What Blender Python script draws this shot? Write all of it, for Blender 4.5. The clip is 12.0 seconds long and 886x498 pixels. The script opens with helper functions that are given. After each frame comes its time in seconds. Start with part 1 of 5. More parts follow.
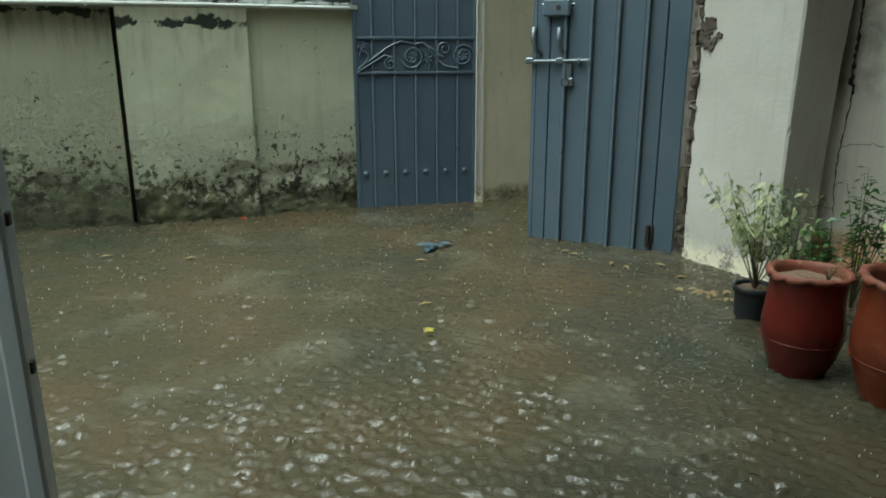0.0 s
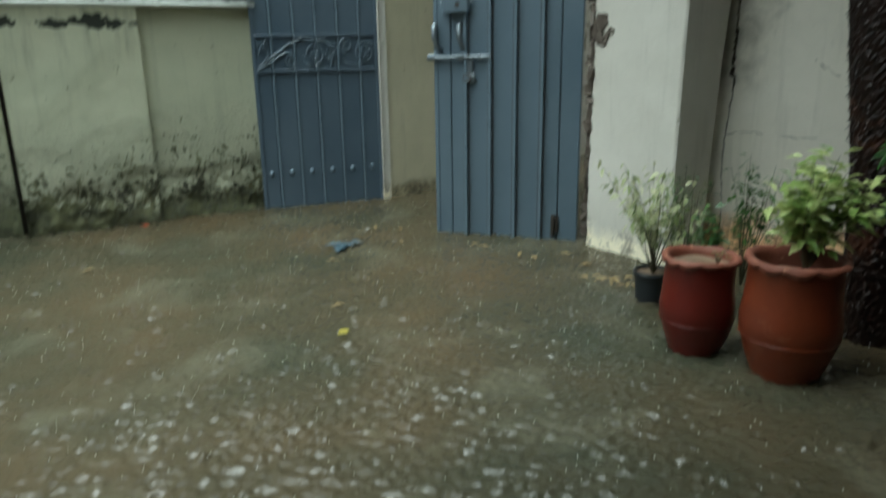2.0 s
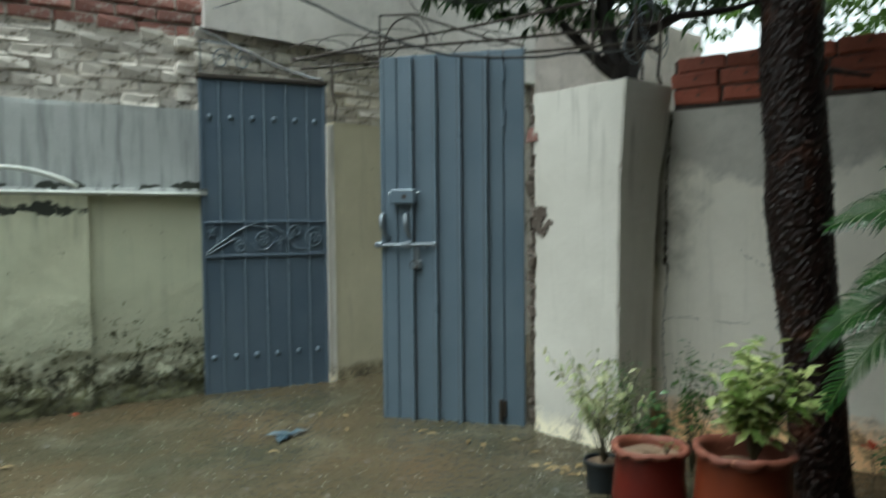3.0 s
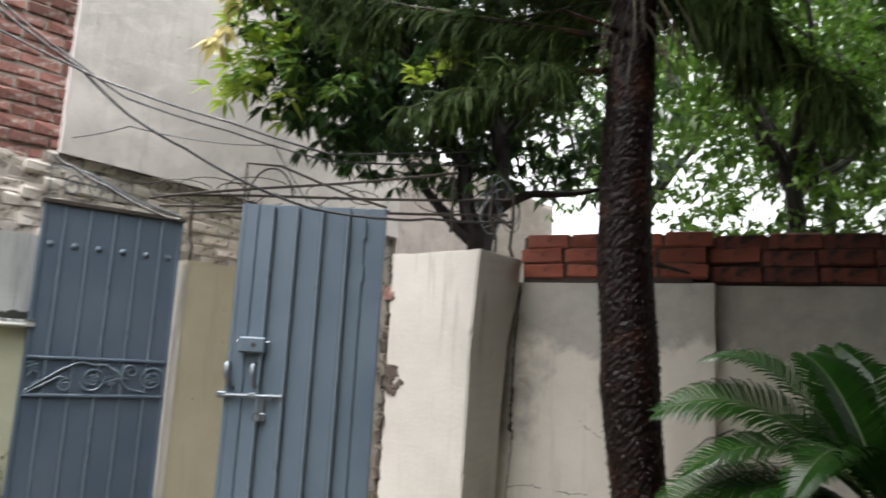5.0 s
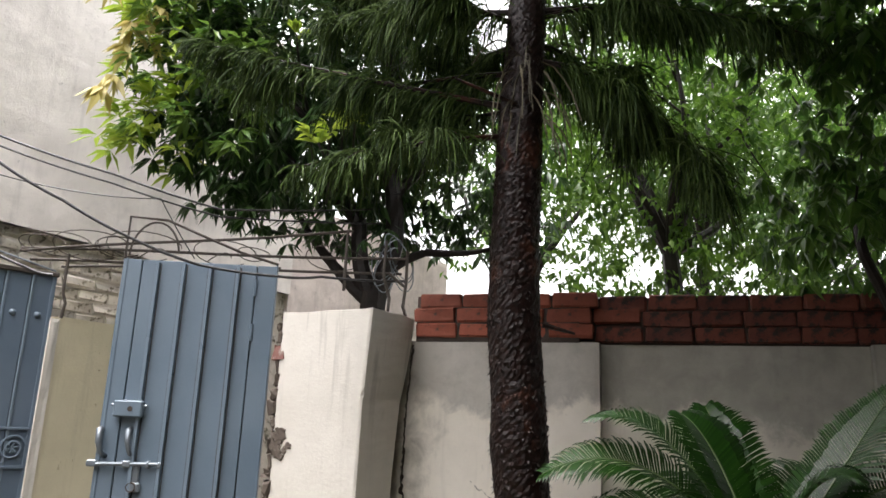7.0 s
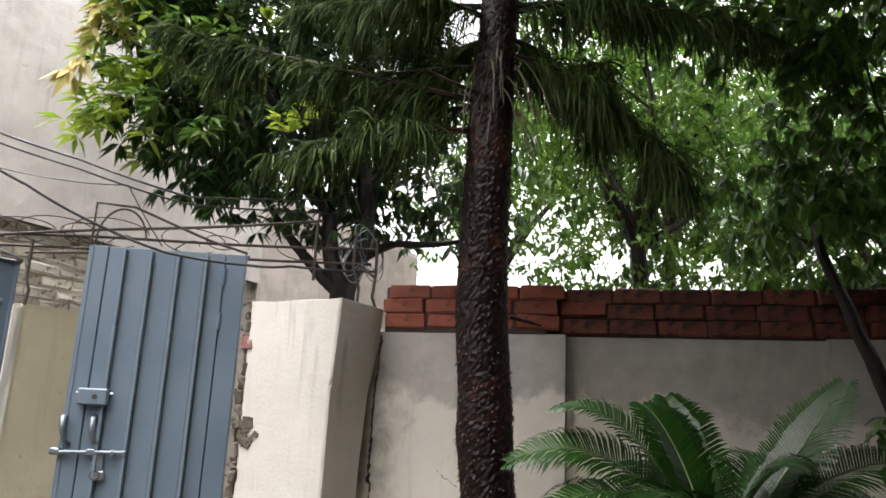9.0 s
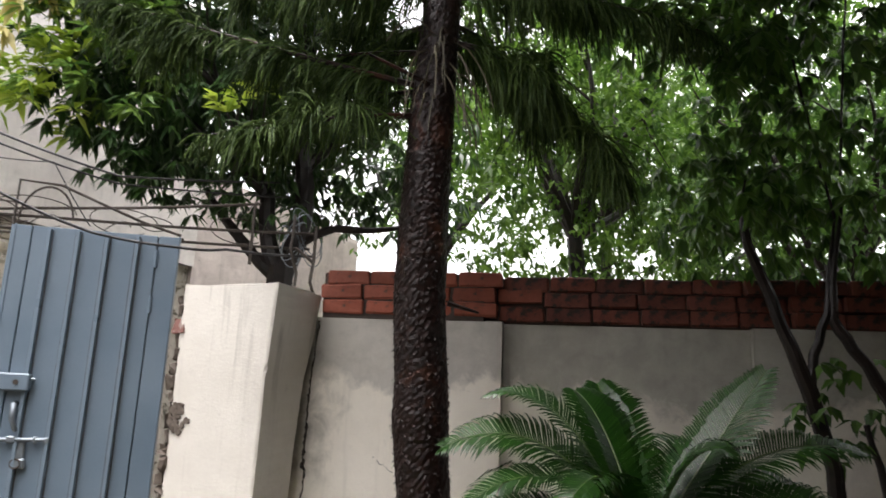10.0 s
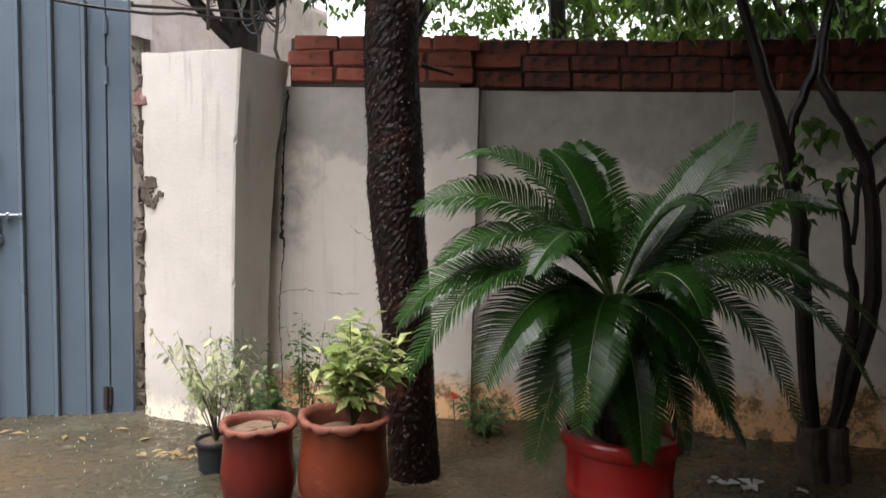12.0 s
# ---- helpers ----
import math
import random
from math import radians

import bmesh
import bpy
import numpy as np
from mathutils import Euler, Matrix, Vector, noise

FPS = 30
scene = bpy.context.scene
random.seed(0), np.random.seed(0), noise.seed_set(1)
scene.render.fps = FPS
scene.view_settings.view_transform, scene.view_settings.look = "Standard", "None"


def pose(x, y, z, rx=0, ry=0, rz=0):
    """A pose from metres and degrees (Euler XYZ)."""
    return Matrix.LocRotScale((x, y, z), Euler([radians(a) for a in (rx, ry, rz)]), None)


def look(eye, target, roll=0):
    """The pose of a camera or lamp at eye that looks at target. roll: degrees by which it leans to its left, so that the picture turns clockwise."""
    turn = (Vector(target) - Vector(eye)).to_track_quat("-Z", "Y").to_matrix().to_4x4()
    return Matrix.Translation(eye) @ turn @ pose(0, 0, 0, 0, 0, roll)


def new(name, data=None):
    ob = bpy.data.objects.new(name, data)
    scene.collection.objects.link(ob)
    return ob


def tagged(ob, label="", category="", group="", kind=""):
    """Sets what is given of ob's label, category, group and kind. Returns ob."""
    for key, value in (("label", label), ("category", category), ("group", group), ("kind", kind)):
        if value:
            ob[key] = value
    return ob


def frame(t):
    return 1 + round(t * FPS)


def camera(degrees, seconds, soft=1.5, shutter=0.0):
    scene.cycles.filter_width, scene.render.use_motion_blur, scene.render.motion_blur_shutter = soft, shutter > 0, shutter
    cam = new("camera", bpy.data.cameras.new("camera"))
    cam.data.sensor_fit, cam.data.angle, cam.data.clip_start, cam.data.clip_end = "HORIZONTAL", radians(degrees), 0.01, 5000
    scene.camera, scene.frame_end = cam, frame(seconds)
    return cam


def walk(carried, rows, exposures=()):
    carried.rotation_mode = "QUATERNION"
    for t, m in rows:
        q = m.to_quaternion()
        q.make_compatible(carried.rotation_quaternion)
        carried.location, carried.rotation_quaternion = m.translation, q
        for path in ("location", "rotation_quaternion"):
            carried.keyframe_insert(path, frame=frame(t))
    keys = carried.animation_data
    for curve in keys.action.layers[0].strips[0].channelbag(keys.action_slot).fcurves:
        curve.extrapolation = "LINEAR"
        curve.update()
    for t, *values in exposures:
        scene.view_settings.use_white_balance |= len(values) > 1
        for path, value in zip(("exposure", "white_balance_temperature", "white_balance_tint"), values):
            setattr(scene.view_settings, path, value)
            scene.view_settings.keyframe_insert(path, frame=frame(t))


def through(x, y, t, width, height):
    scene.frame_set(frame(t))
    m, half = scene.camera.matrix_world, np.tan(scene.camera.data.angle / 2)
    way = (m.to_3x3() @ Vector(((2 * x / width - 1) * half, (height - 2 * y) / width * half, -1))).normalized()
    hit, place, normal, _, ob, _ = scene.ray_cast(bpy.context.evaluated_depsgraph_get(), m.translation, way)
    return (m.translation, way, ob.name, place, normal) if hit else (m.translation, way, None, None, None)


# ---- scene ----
cam = camera(63.0, 12.0, soft=1.6, shutter=0.5)
PATH = [
    (0, (1.364, 0.925, 1.063), (0.773, 2.759, 0.528), -0.1),
    (0.5, (1.347, 0.915, 1.059), (0.733, 2.721, 0.461), -0.4),
    (1, (1.345, 0.905, 1.054), (0.791, 2.692, 0.347), -0.6),
    (1.5, (1.348, 0.907, 1.063), (0.839, 2.675, 0.278), -0.5),
    (2, (1.38, 0.916, 1.099), (1.022, 2.803, 0.538), -0.9),
    (2.5, (1.385, 0.924, 1.138), (1.055, 2.875, 0.845), -1.6),
    (2.8, (1.378, 0.921, 1.152), (1.102, 2.893, 0.969), -0.8),
    (3, (1.386, 0.918, 1.159), (1.162, 2.903, 1.067), -0.5),
    (3.2, (1.394, 0.911, 1.165), (1.281, 2.907, 1.154), 0.7),
    (4.8, (1.398, 0.899, 1.243), (1.475, 2.877, 1.529), 3.3),
    (5, (1.408, 0.899, 1.246), (1.559, 2.87, 1.548), 3.2),
    (5.5, (1.417, 0.902, 1.251), (1.796, 2.835, 1.598), 3.1),
    (6, (1.415, 0.898, 1.258), (1.838, 2.815, 1.64), 3.3),
    (6.5, (1.414, 0.894, 1.261), (1.841, 2.798, 1.7), 2.9),
    (7, (1.418, 0.886, 1.265), (1.841, 2.785, 1.73), 2.3),
    (9, (1.42, 0.859, 1.264), (1.922, 2.744, 1.707), 2.6),
    (9.5, (1.425, 0.857, 1.265), (1.998, 2.725, 1.694), 2.4),
    (10, (1.43, 0.861, 1.262), (2.09, 2.702, 1.677), 2.6),
    (10.5, (1.444, 0.878, 1.25), (2.182, 2.712, 1.549), 2.2),
    (11, (1.457, 0.908, 1.235), (2.244, 2.746, 1.275), 1.6),
    (11.5, (1.47, 0.925, 1.206), (2.213, 2.779, 1.105), 1.5),
    (12, (1.476, 0.934, 1.198), (2.223, 2.781, 1.022), 1.5),
]
EXPOSURES = [(0.0, -1.10, 6050, -10), (2.4, -1.0, 5900, -9), (3.3, -0.86, 6100, -2), (4.8, -0.36, 6450, 11), (7.0, -0.08, 6600, 14), (9.5, -0.06, 6600, 14), (12.0, -0.1, 6500, 18)]
walk(cam, [(t, look(eye, target, roll)) for t, eye, target, roll in PATH], EXPOSURES)

# ---- light: a rainy, overcast sky ----
world = bpy.data.worlds.new("overcast_sky")
scene.world = world
world.use_nodes = True
wn = world.node_tree.nodes
wl = world.node_tree.links
sky = wn.new("ShaderNodeTexSky")
sky.sky_type = "NISHITA"
sky.sun_disc = False
sky.sun_elevation = radians(80)
sky.sun_rotation = radians(235)
sky.air_density, sky.dust_density, sky.ozone_density = 1.0, 6.0, 1.0
grey = wn.new("ShaderNodeHueSaturation")
grey.inputs["Saturation"].default_value = 0.10
wl.new(sky.outputs[0], grey.inputs["Color"])
wl.new(grey.outputs[0], wn["Background"].inputs["Color"])
wn["Background"].inputs["Strength"].default_value = 0.83
sun_lamp = new("sun", bpy.data.lights.new("sun", "SUN"))
sun_lamp.data.energy, sun_lamp.data.angle, sun_lamp.data.color = 1.15, radians(45), (1.0, 0.97, 0.93)
sun_lamp.matrix_world = look((-2.4, 1.2, 7.2), (1.0, 3.5, 0))


# ---- materials ----
def nodes_of(m):
    m.use_nodes = True
    return m.node_tree.nodes, m.node_tree.links


def noise_node(n, l, vec, scale, detail=5.0, rough=0.6, dist=0.0):
    t = n.new("ShaderNodeTexNoise")
    t.inputs["Scale"].default_value, t.inputs["Detail"].default_value = scale, detail
    t.inputs["Roughness"].default_value, t.inputs["Distortion"].default_value = rough, dist
    l.new(vec, t.inputs["Vector"])
    return t.outputs["Fac"]


def ramp(n, l, fac, a, b, lo=0.0, hi=1.0):
    r = n.new("ShaderNodeMapRange")
    r.inputs["From Min"].default_value, r.inputs["From Max"].default_value = a, b
    r.inputs["To Min"].default_value, r.inputs["To Max"].default_value = lo, hi
    l.new(fac, r.inputs["Value"])
    return r.outputs["Result"]


def mixc(n, l, fac, a, b):
    x = n.new("ShaderNodeMix")
    x.data_type = "RGBA"
    for sock, v in ((x.inputs["Factor"], fac), (x.inputs["A"], a), (x.inputs["B"], b)):
        if isinstance(v, (int, float)):
            sock.default_value = v
        elif isinstance(v, tuple):
            sock.default_value = (*v, 1.0)
        else:
            l.new(v, sock)
    return x.outputs["Result"]


def calc(n, l, op, a, b=0.0):
    x = n.new("ShaderNodeMath")
    x.operation = op
    for sock, v in zip(x.inputs, (a, b)):
        if isinstance(v, (int, float)):
            sock.default_value = v
        else:
            l.new(v, sock)
    return x.outputs[0]


def bumped(n, l, height, strength, distance, normal=None):
    b = n.new("ShaderNodeBump")
    b.inputs["Strength"].default_value, b.inputs["Distance"].default_value = strength, distance
    l.new(height, b.inputs["Height"])
    if normal is not None:
        l.new(normal, b.inputs["Normal"])
    return b.outputs["Normal"]


def surface(name, c1, c2, scale=6.0, rough=0.7, grain=120.0, depth=0.002, metal=0.0, spot=None, spot_scale=3.0,
            spot_from=0.6, island=0.0, coat=0.0, rough_var=0.15, spec=0.5):
    """Two colours mixed at a large and a fine scale, spots of a third, varied gloss and a fine relief."""
    m = bpy.data.materials.new(name)
    n, l = nodes_of(m)
    p = n["Principled BSDF"]
    pos = n.new("ShaderNodeTexCoord").outputs["Object"]
    big = noise_node(n, l, pos, scale, 6.0)
    fine = noise_node(n, l, pos, grain, 3.0)
    both = calc(n, l, "ADD", calc(n, l, "MULTIPLY", big, 0.75), calc(n, l, "MULTIPLY", fine, 0.25))
    col = mixc(n, l, ramp(n, l, both, 0.35, 0.65), c1, c2)
    if spot:
        mask = ramp(n, l, noise_node(n, l, pos, spot_scale, 9.0, 0.7, 0.4), spot_from, spot_from + 0.07)
        col = mixc(n, l, mask, col, spot)
    if island:
        r = n.new("ShaderNodeObjectInfo").outputs["Random"]
        hs = n.new("ShaderNodeHueSaturation")
        l.new(ramp(n, l, r, 0, 1, 1 - island, 1 + island), hs.inputs["Value"])
        l.new(col, hs.inputs["Color"])
        col = hs.outputs[0]
    l.new(col, p.inputs["Base Color"])
    l.new(ramp(n, l, big, 0.3, 0.7, max(0.03, rough - rough_var), min(1, rough + rough_var)), p.inputs["Roughness"])
    p.inputs["Metallic"].default_value = metal
    p.inputs["Specular IOR Level"].default_value = spec
    p.inputs["Coat Weight"].default_value = coat
    p.inputs["Coat Roughness"].default_value = 0.12
    l.new(bumped(n, l, both, 0.6, depth), p.inputs["Normal"])
    return m


def leafy(name, dark, light, gloss=0.35, through=0.3, spec=0.5, vary=0.75):
    """Wet leaves: each leaf has its own shade between two greens, and lets some light through."""
    m = bpy.data.materials.new(name)
    n, l = nodes_of(m)
    p = n["Principled BSDF"]
    r = n.new("ShaderNodeNewGeometry").outputs["Random Per Island"]
    pos = n.new("ShaderNodeTexCoord").outputs["Object"]
    v = calc(n, l, "ADD", calc(n, l, "MULTIPLY", r, vary), calc(n, l, "MULTIPLY", noise_node(n, l, pos, 2.0, 2.0), 1.1 - vary))
    col = mixc(n, l, ramp(n, l, v, 0.1, 0.95), dark, light)
    l.new(col, p.inputs["Base Color"])
    p.inputs["Roughness"].default_value = gloss
    p.inputs["Specular IOR Level"].default_value = spec
    t = n.new("ShaderNodeBsdfTranslucent")
    l.new(col, t.inputs["Color"])
    x = n.new("ShaderNodeMixShader")
    x.inputs[0].default_value = through
    l.new(p.outputs[0], x.inputs[1])
    l.new(t.outputs[0], x.inputs[2])
    l.new(x.outputs[0], n["Material Output"].inputs["Surface"])
    return m


def plaster(name, paint, paint2, low, low_top, mould=(0.03, 0.035, 0.025), mould_z=None, cement=None, cement_z=None, peel=0.62, grime=0.5,
            blister=0.0, blotch=0.0, drips_from=None, damp=None, relief=0.7, flaking=0.0):
    """Painted plaster with a damp, flaking foot, mould under its top edge and bare cement where it was patched."""
    m = bpy.data.materials.new(name)
    n, l = nodes_of(m)
    p = n["Principled BSDF"]
    pos = n.new("ShaderNodeNewGeometry").outputs["Position"]
    xyz = n.new("ShaderNodeSeparateXYZ")
    l.new(pos, xyz.inputs[0])
    z = xyz.outputs["Z"]
    big = noise_node(n, l, pos, 1.7, 6.0)
    mid = noise_node(n, l, pos, 9.0, 8.0, 0.65, 0.3)
    fine = noise_node(n, l, pos, 60.0, 6.0, 0.7)
    stretch = n.new("ShaderNodeMapping")
    stretch.inputs["Scale"].default_value = (14.0, 14.0, 1.1)
    l.new(pos, stretch.inputs["Vector"])
    drip = noise_node(n, l, stretch.outputs[0], 1.0, 4.0)
    col = mixc(n, l, ramp(n, l, big, 0.35, 0.65), paint, paint2)
    dull = tuple(c * 0.72 for c in paint2)
    col = mixc(n, l, ramp(n, l, drip, 0.56, 0.75, 0.0, grime), col, dull)
    col = mixc(n, l, ramp(n, l, fine, 0.62, 0.72, 0.0, 0.35), col, tuple(c * 0.6 for c in paint2))
    if blotch:
        spots = calc(n, l, "ADD", calc(n, l, "MULTIPLY", noise_node(n, l, pos, 0.9, 3.0), 0.5), calc(n, l, "MULTIPLY", noise_node(n, l, pos, 5.0, 9.0, 0.72, 0.6), 0.5))
        col = mixc(n, l, ramp(n, l, spots, 0.46, 0.62, 0.0, blotch), col, tuple(c * 0.48 for c in paint2))
        col = mixc(n, l, ramp(n, l, noise_node(n, l, pos, 16.0, 6.0, 0.7), 0.64, 0.70, 0.0, blotch), col, (0.12, 0.11, 0.10))
    if drips_from:
        runs = calc(n, l, "MULTIPLY", ramp(n, l, drip, 0.56, 0.70, 0.0, 0.4), ramp(n, l, calc(n, l, "ADD", z, calc(n, l, "MULTIPLY", mid, 0.5)), drips_from, drips_from + 0.45))
        col = mixc(n, l, runs, col, (0.19, 0.185, 0.155))
    if cement:
        edge = calc(n, l, "ADD", z, calc(n, l, "MULTIPLY", calc(n, l, "ADD", calc(n, l, "MULTIPLY", calc(n, l, "SUBTRACT", mid, 0.5), 0.22), calc(n, l, "MULTIPLY", calc(n, l, "SUBTRACT", big, 0.5), 0.55)), 1.0))
        cm = mixc(n, l, ramp(n, l, mid, 0.35, 0.65), cement, tuple(c * 0.7 for c in cement))
        col = mixc(n, l, ramp(n, l, edge, cement_z - 0.025, cement_z + 0.04, 0.0, 0.8), col, cm)
    # flaking foot
    edge = calc(n, l, "ADD", z, calc(n, l, "MULTIPLY", calc(n, l, "SUBTRACT", calc(n, l, "ADD", mid, calc(n, l, "MULTIPLY", big, 0.8)), 0.9), low_top * 2.0))
    foot = ramp(n, l, edge, low_top + 0.05, low_top * 0.6)
    speck = ramp(n, l, calc(n, l, "ADD", mid, calc(n, l, "MULTIPLY", fine, 0.6)), 0.70, 0.84)
    under = mixc(n, l, speck, low, tuple(min(1.0, c * 3.4) for c in low))
    col = mixc(n, l, foot, col, under)
    flakes = ramp(n, l, calc(n, l, "ADD", calc(n, l, "MULTIPLY", mid, 0.7), calc(n, l, "MULTIPLY", fine, 0.3)), peel, peel + 0.04)
    col = mixc(n, l, calc(n, l, "MULTIPLY", flakes, ramp(n, l, z, low_top * 2.6, low_top * 1.2)), col, tuple(c * 2.0 for c in low))
    chips = None
    if flaking:
        # paint lifts off in small scales, more and more of them towards the foot
        chip = calc(n, l, "ADD", calc(n, l, "MULTIPLY", noise_node(n, l, pos, 30.0, 8.0, 0.68, 0.35), 0.62), calc(n, l, "MULTIPLY", noise_node(n, l, pos, 5.0, 5.0, 0.6), 0.38))
        chips = ramp(n, l, calc(n, l, "ADD", chip, ramp(n, l, z, 0.0, flaking, 0.105, -0.085)), 0.535, 0.56)
        soft = noise_node(n, l, pos, 7.0, 5.0, 0.6)
        bare = mixc(n, l, ramp(n, l, soft, 0.40, 0.62), low, tuple(min(1.0, c * 4.5) for c in low))
        col = mixc(n, l, ramp(n, l, z, flaking * 0.9, 0.0, 0.0, 0.35), col, tuple(c * 0.55 for c in paint2))
        col = mixc(n, l, chips, col, bare)
    if mould_z:
        band = ramp(n, l, calc(n, l, "ABSOLUTE", calc(n, l, "SUBTRACT", z, mould_z)), 0.10, 0.0)
        below = calc(n, l, "MULTIPLY", ramp(n, l, z, mould_z - 0.30, mould_z), ramp(n, l, drip, 0.48, 0.64, 0.0, 0.75))
        col = mixc(n, l, below, col, tuple(c * 0.5 for c in paint2))
        mk = ramp(n, l, calc(n, l, "ADD", calc(n, l, "MULTIPLY", band, 0.34), calc(n, l, "ADD", calc(n, l, "MULTIPLY", mid, 0.62), calc(n, l, "MULTIPLY", noise_node(n, l, pos, 3.2, 2.0), 0.55))), 0.84, 0.875)
        col = mixc(n, l, mk, col, mould)
    if damp:
        x0, y0, reach, z0, z1 = damp
        off = n.new("ShaderNodeVectorMath")
        off.operation = "DISTANCE"
        flat = n.new("ShaderNodeCombineXYZ")
        l.new(xyz.outputs["X"], flat.inputs[0])
        l.new(xyz.outputs["Y"], flat.inputs[1])
        l.new(flat.outputs[0], off.inputs[0])
        off.inputs[1].default_value = (x0, y0, 0)
        wet = ramp(n, l, calc(n, l, "ADD", off.outputs["Value"], calc(n, l, "MULTIPLY", calc(n, l, "SUBTRACT", mid, 0.5), reach * 2.2)), reach, reach * 0.1, 0.0, 0.65)
        wet = calc(n, l, "MULTIPLY", wet, calc(n, l, "MULTIPLY", ramp(n, l, z, z0, z0 + 0.15), ramp(n, l, z, z1, z1 - 0.25)))
        col = mixc(n, l, wet, col, (0.13, 0.12, 0.095))
    l.new(col, p.inputs["Base Color"])
    p.inputs["Roughness"].default_value = 0.72
    h = calc(n, l, "ADD", calc(n, l, "MULTIPLY", mid, 0.6), calc(n, l, "MULTIPLY", fine, 0.4))
    if blister:
        lumps = ramp(n, l, noise_node(n, l, pos, 46.0, 6.0, 0.7, 0.5), 0.50, 0.57)
        h = calc(n, l, "ADD", h, calc(n, l, "MULTIPLY", calc(n, l, "MULTIPLY", lumps, ramp(n, l, calc(n, l, "ADD", z, calc(n, l, "MULTIPLY", big, 0.5)), blister + 0.35, blister)), 1.5))
    if flaking:
        h = calc(n, l, "SUBTRACT", h, calc(n, l, "MULTIPLY", chips, 0.5))
    l.new(bumped(n, l, h, relief, 0.012), p.inputs["Normal"])
    return m


def brickwork(name, c1, c2, dirt, dirt_from=0.52):
    m = surface(name, c1, c2, 9.0, 0.8, 90.0, 0.004, spot=dirt, spot_scale=11.0, spot_from=dirt_from, island=0.3)
    return m


GATE_BLUE = surface("gate_paint", (0.10, 0.142, 0.185), (0.13, 0.175, 0.22), 2.5, 0.42, 160.0, 0.0006, spot=(0.09, 0.105, 0.12), spot_scale=14.0, spot_from=0.72)
# gate paint made lighter: the wet highlight of ribs and scrolls is in the colour
GATE_HIGHLIGHT = surface("highlight_paint", (0.155, 0.205, 0.255), (0.125, 0.17, 0.215), 9.0, 0.36, 160.0, 0.0006, spot=(0.09, 0.105, 0.12), spot_scale=20.0, spot_from=0.70)
GATE_BLUE_OLD = surface("old_gate_paint", (0.082, 0.116, 0.156), (0.108, 0.145, 0.188), 2.5, 0.45, 160.0, 0.0006, spot=(0.20, 0.22, 0.24), spot_scale=22.0, spot_from=0.74)
IRON = surface("rusty_iron", (0.04, 0.035, 0.03), (0.075, 0.06, 0.05), 20.0, 0.6, 200.0, 0.001, metal=0.4)
RUBBER = surface("cable_sheath", (0.012, 0.012, 0.013), (0.02, 0.02, 0.021), 8.0, 0.45, 90.0, 0.0003)
PVC = surface("white_pipe", (0.55, 0.58, 0.54), (0.66, 0.68, 0.63), 6.0, 0.45, 90.0, 0.0004, spot=(0.2, 0.2, 0.16), spot_scale=9.0, spot_from=0.68)
GREEN_WALL = plaster("damp_green_plaster", (0.60, 0.60, 0.44), (0.50, 0.52, 0.38), (0.045, 0.046, 0.024), 0.10, mould_z=1.215, peel=0.56, blister=0.62, flaking=0.62)
GREEN_WALL_PLAIN = plaster("flaking_green_plaster", (0.60, 0.60, 0.44), (0.50, 0.52, 0.38), (0.045, 0.046, 0.024), 0.13, peel=0.55, blister=0.70, flaking=0.74)
GREEN_WALL_DARK = plaster("mossy_green_plaster", (0.56, 0.56, 0.40), (0.46, 0.47, 0.34), (0.042, 0.044, 0.024), 0.30, mould_z=1.28, peel=0.57, blister=0.85, flaking=0.88)
CEMENT = plaster("grey_cement_render", (0.46, 0.48, 0.47), (0.40, 0.42, 0.41), (0.1, 0.1, 0.08), 0.05, mould_z=1.36, grime=0.1, blotch=0.12)
YELLOW_WALL = plaster("yellowed_plaster", (0.66, 0.60, 0.43), (0.56, 0.51, 0.36), (0.13, 0.11, 0.07), 0.07, peel=0.70, flaking=0.16)
WHITE_WALL = plaster("white_plaster", (0.70, 0.67, 0.61), (0.62, 0.59, 0.53), (0.30, 0.27, 0.21), 0.10, peel=0.74, grime=0.45, blotch=0.10, drips_from=1.45, relief=0.42)
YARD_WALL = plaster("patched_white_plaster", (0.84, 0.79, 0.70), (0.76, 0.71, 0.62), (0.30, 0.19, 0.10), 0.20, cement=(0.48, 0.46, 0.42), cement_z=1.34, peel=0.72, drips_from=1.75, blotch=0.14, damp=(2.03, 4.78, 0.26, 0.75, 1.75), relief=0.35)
# right bays: algae stains, and part of the tree shade put into the colours
YARD_WALL_STAINED_SHADED = plaster("algae_stained_shaded_plaster", (0.78, 0.73, 0.64), (0.66, 0.62, 0.54), (0.26, 0.16, 0.08), 0.26, cement=(0.34, 0.335, 0.29), cement_z=1.30, peel=0.70, drips_from=1.55, blotch=0.30, relief=0.35)
TALL_WALL = plaster("weathered_render", (0.80, 0.755, 0.72), (0.68, 0.64, 0.61), (0.2, 0.19, 0.17), 0.05, grime=0.5, blotch=0.42)
LANE_WALL = plaster("pink_render", (0.68, 0.60, 0.56), (0.56, 0.49, 0.46), (0.2, 0.19, 0.17), 0.05, grime=0.7, blotch=0.45)
# for the unseen walls and roof: dark, to keep bounced light down
LIGHT_BLOCKER = plaster("light_blocker_plaster", (0.17, 0.155, 0.135), (0.13, 0.12, 0.105), (0.12, 0.11, 0.09), 0.1)
RED_BRICK = brickwork("red_brick", (0.28, 0.075, 0.042), (0.19, 0.05, 0.03), (0.07, 0.042, 0.031), 0.56)
OLD_BRICK = brickwork("old_red_brick", (0.27, 0.12, 0.095), (0.20, 0.09, 0.075), (0.36, 0.29, 0.26), 0.53)
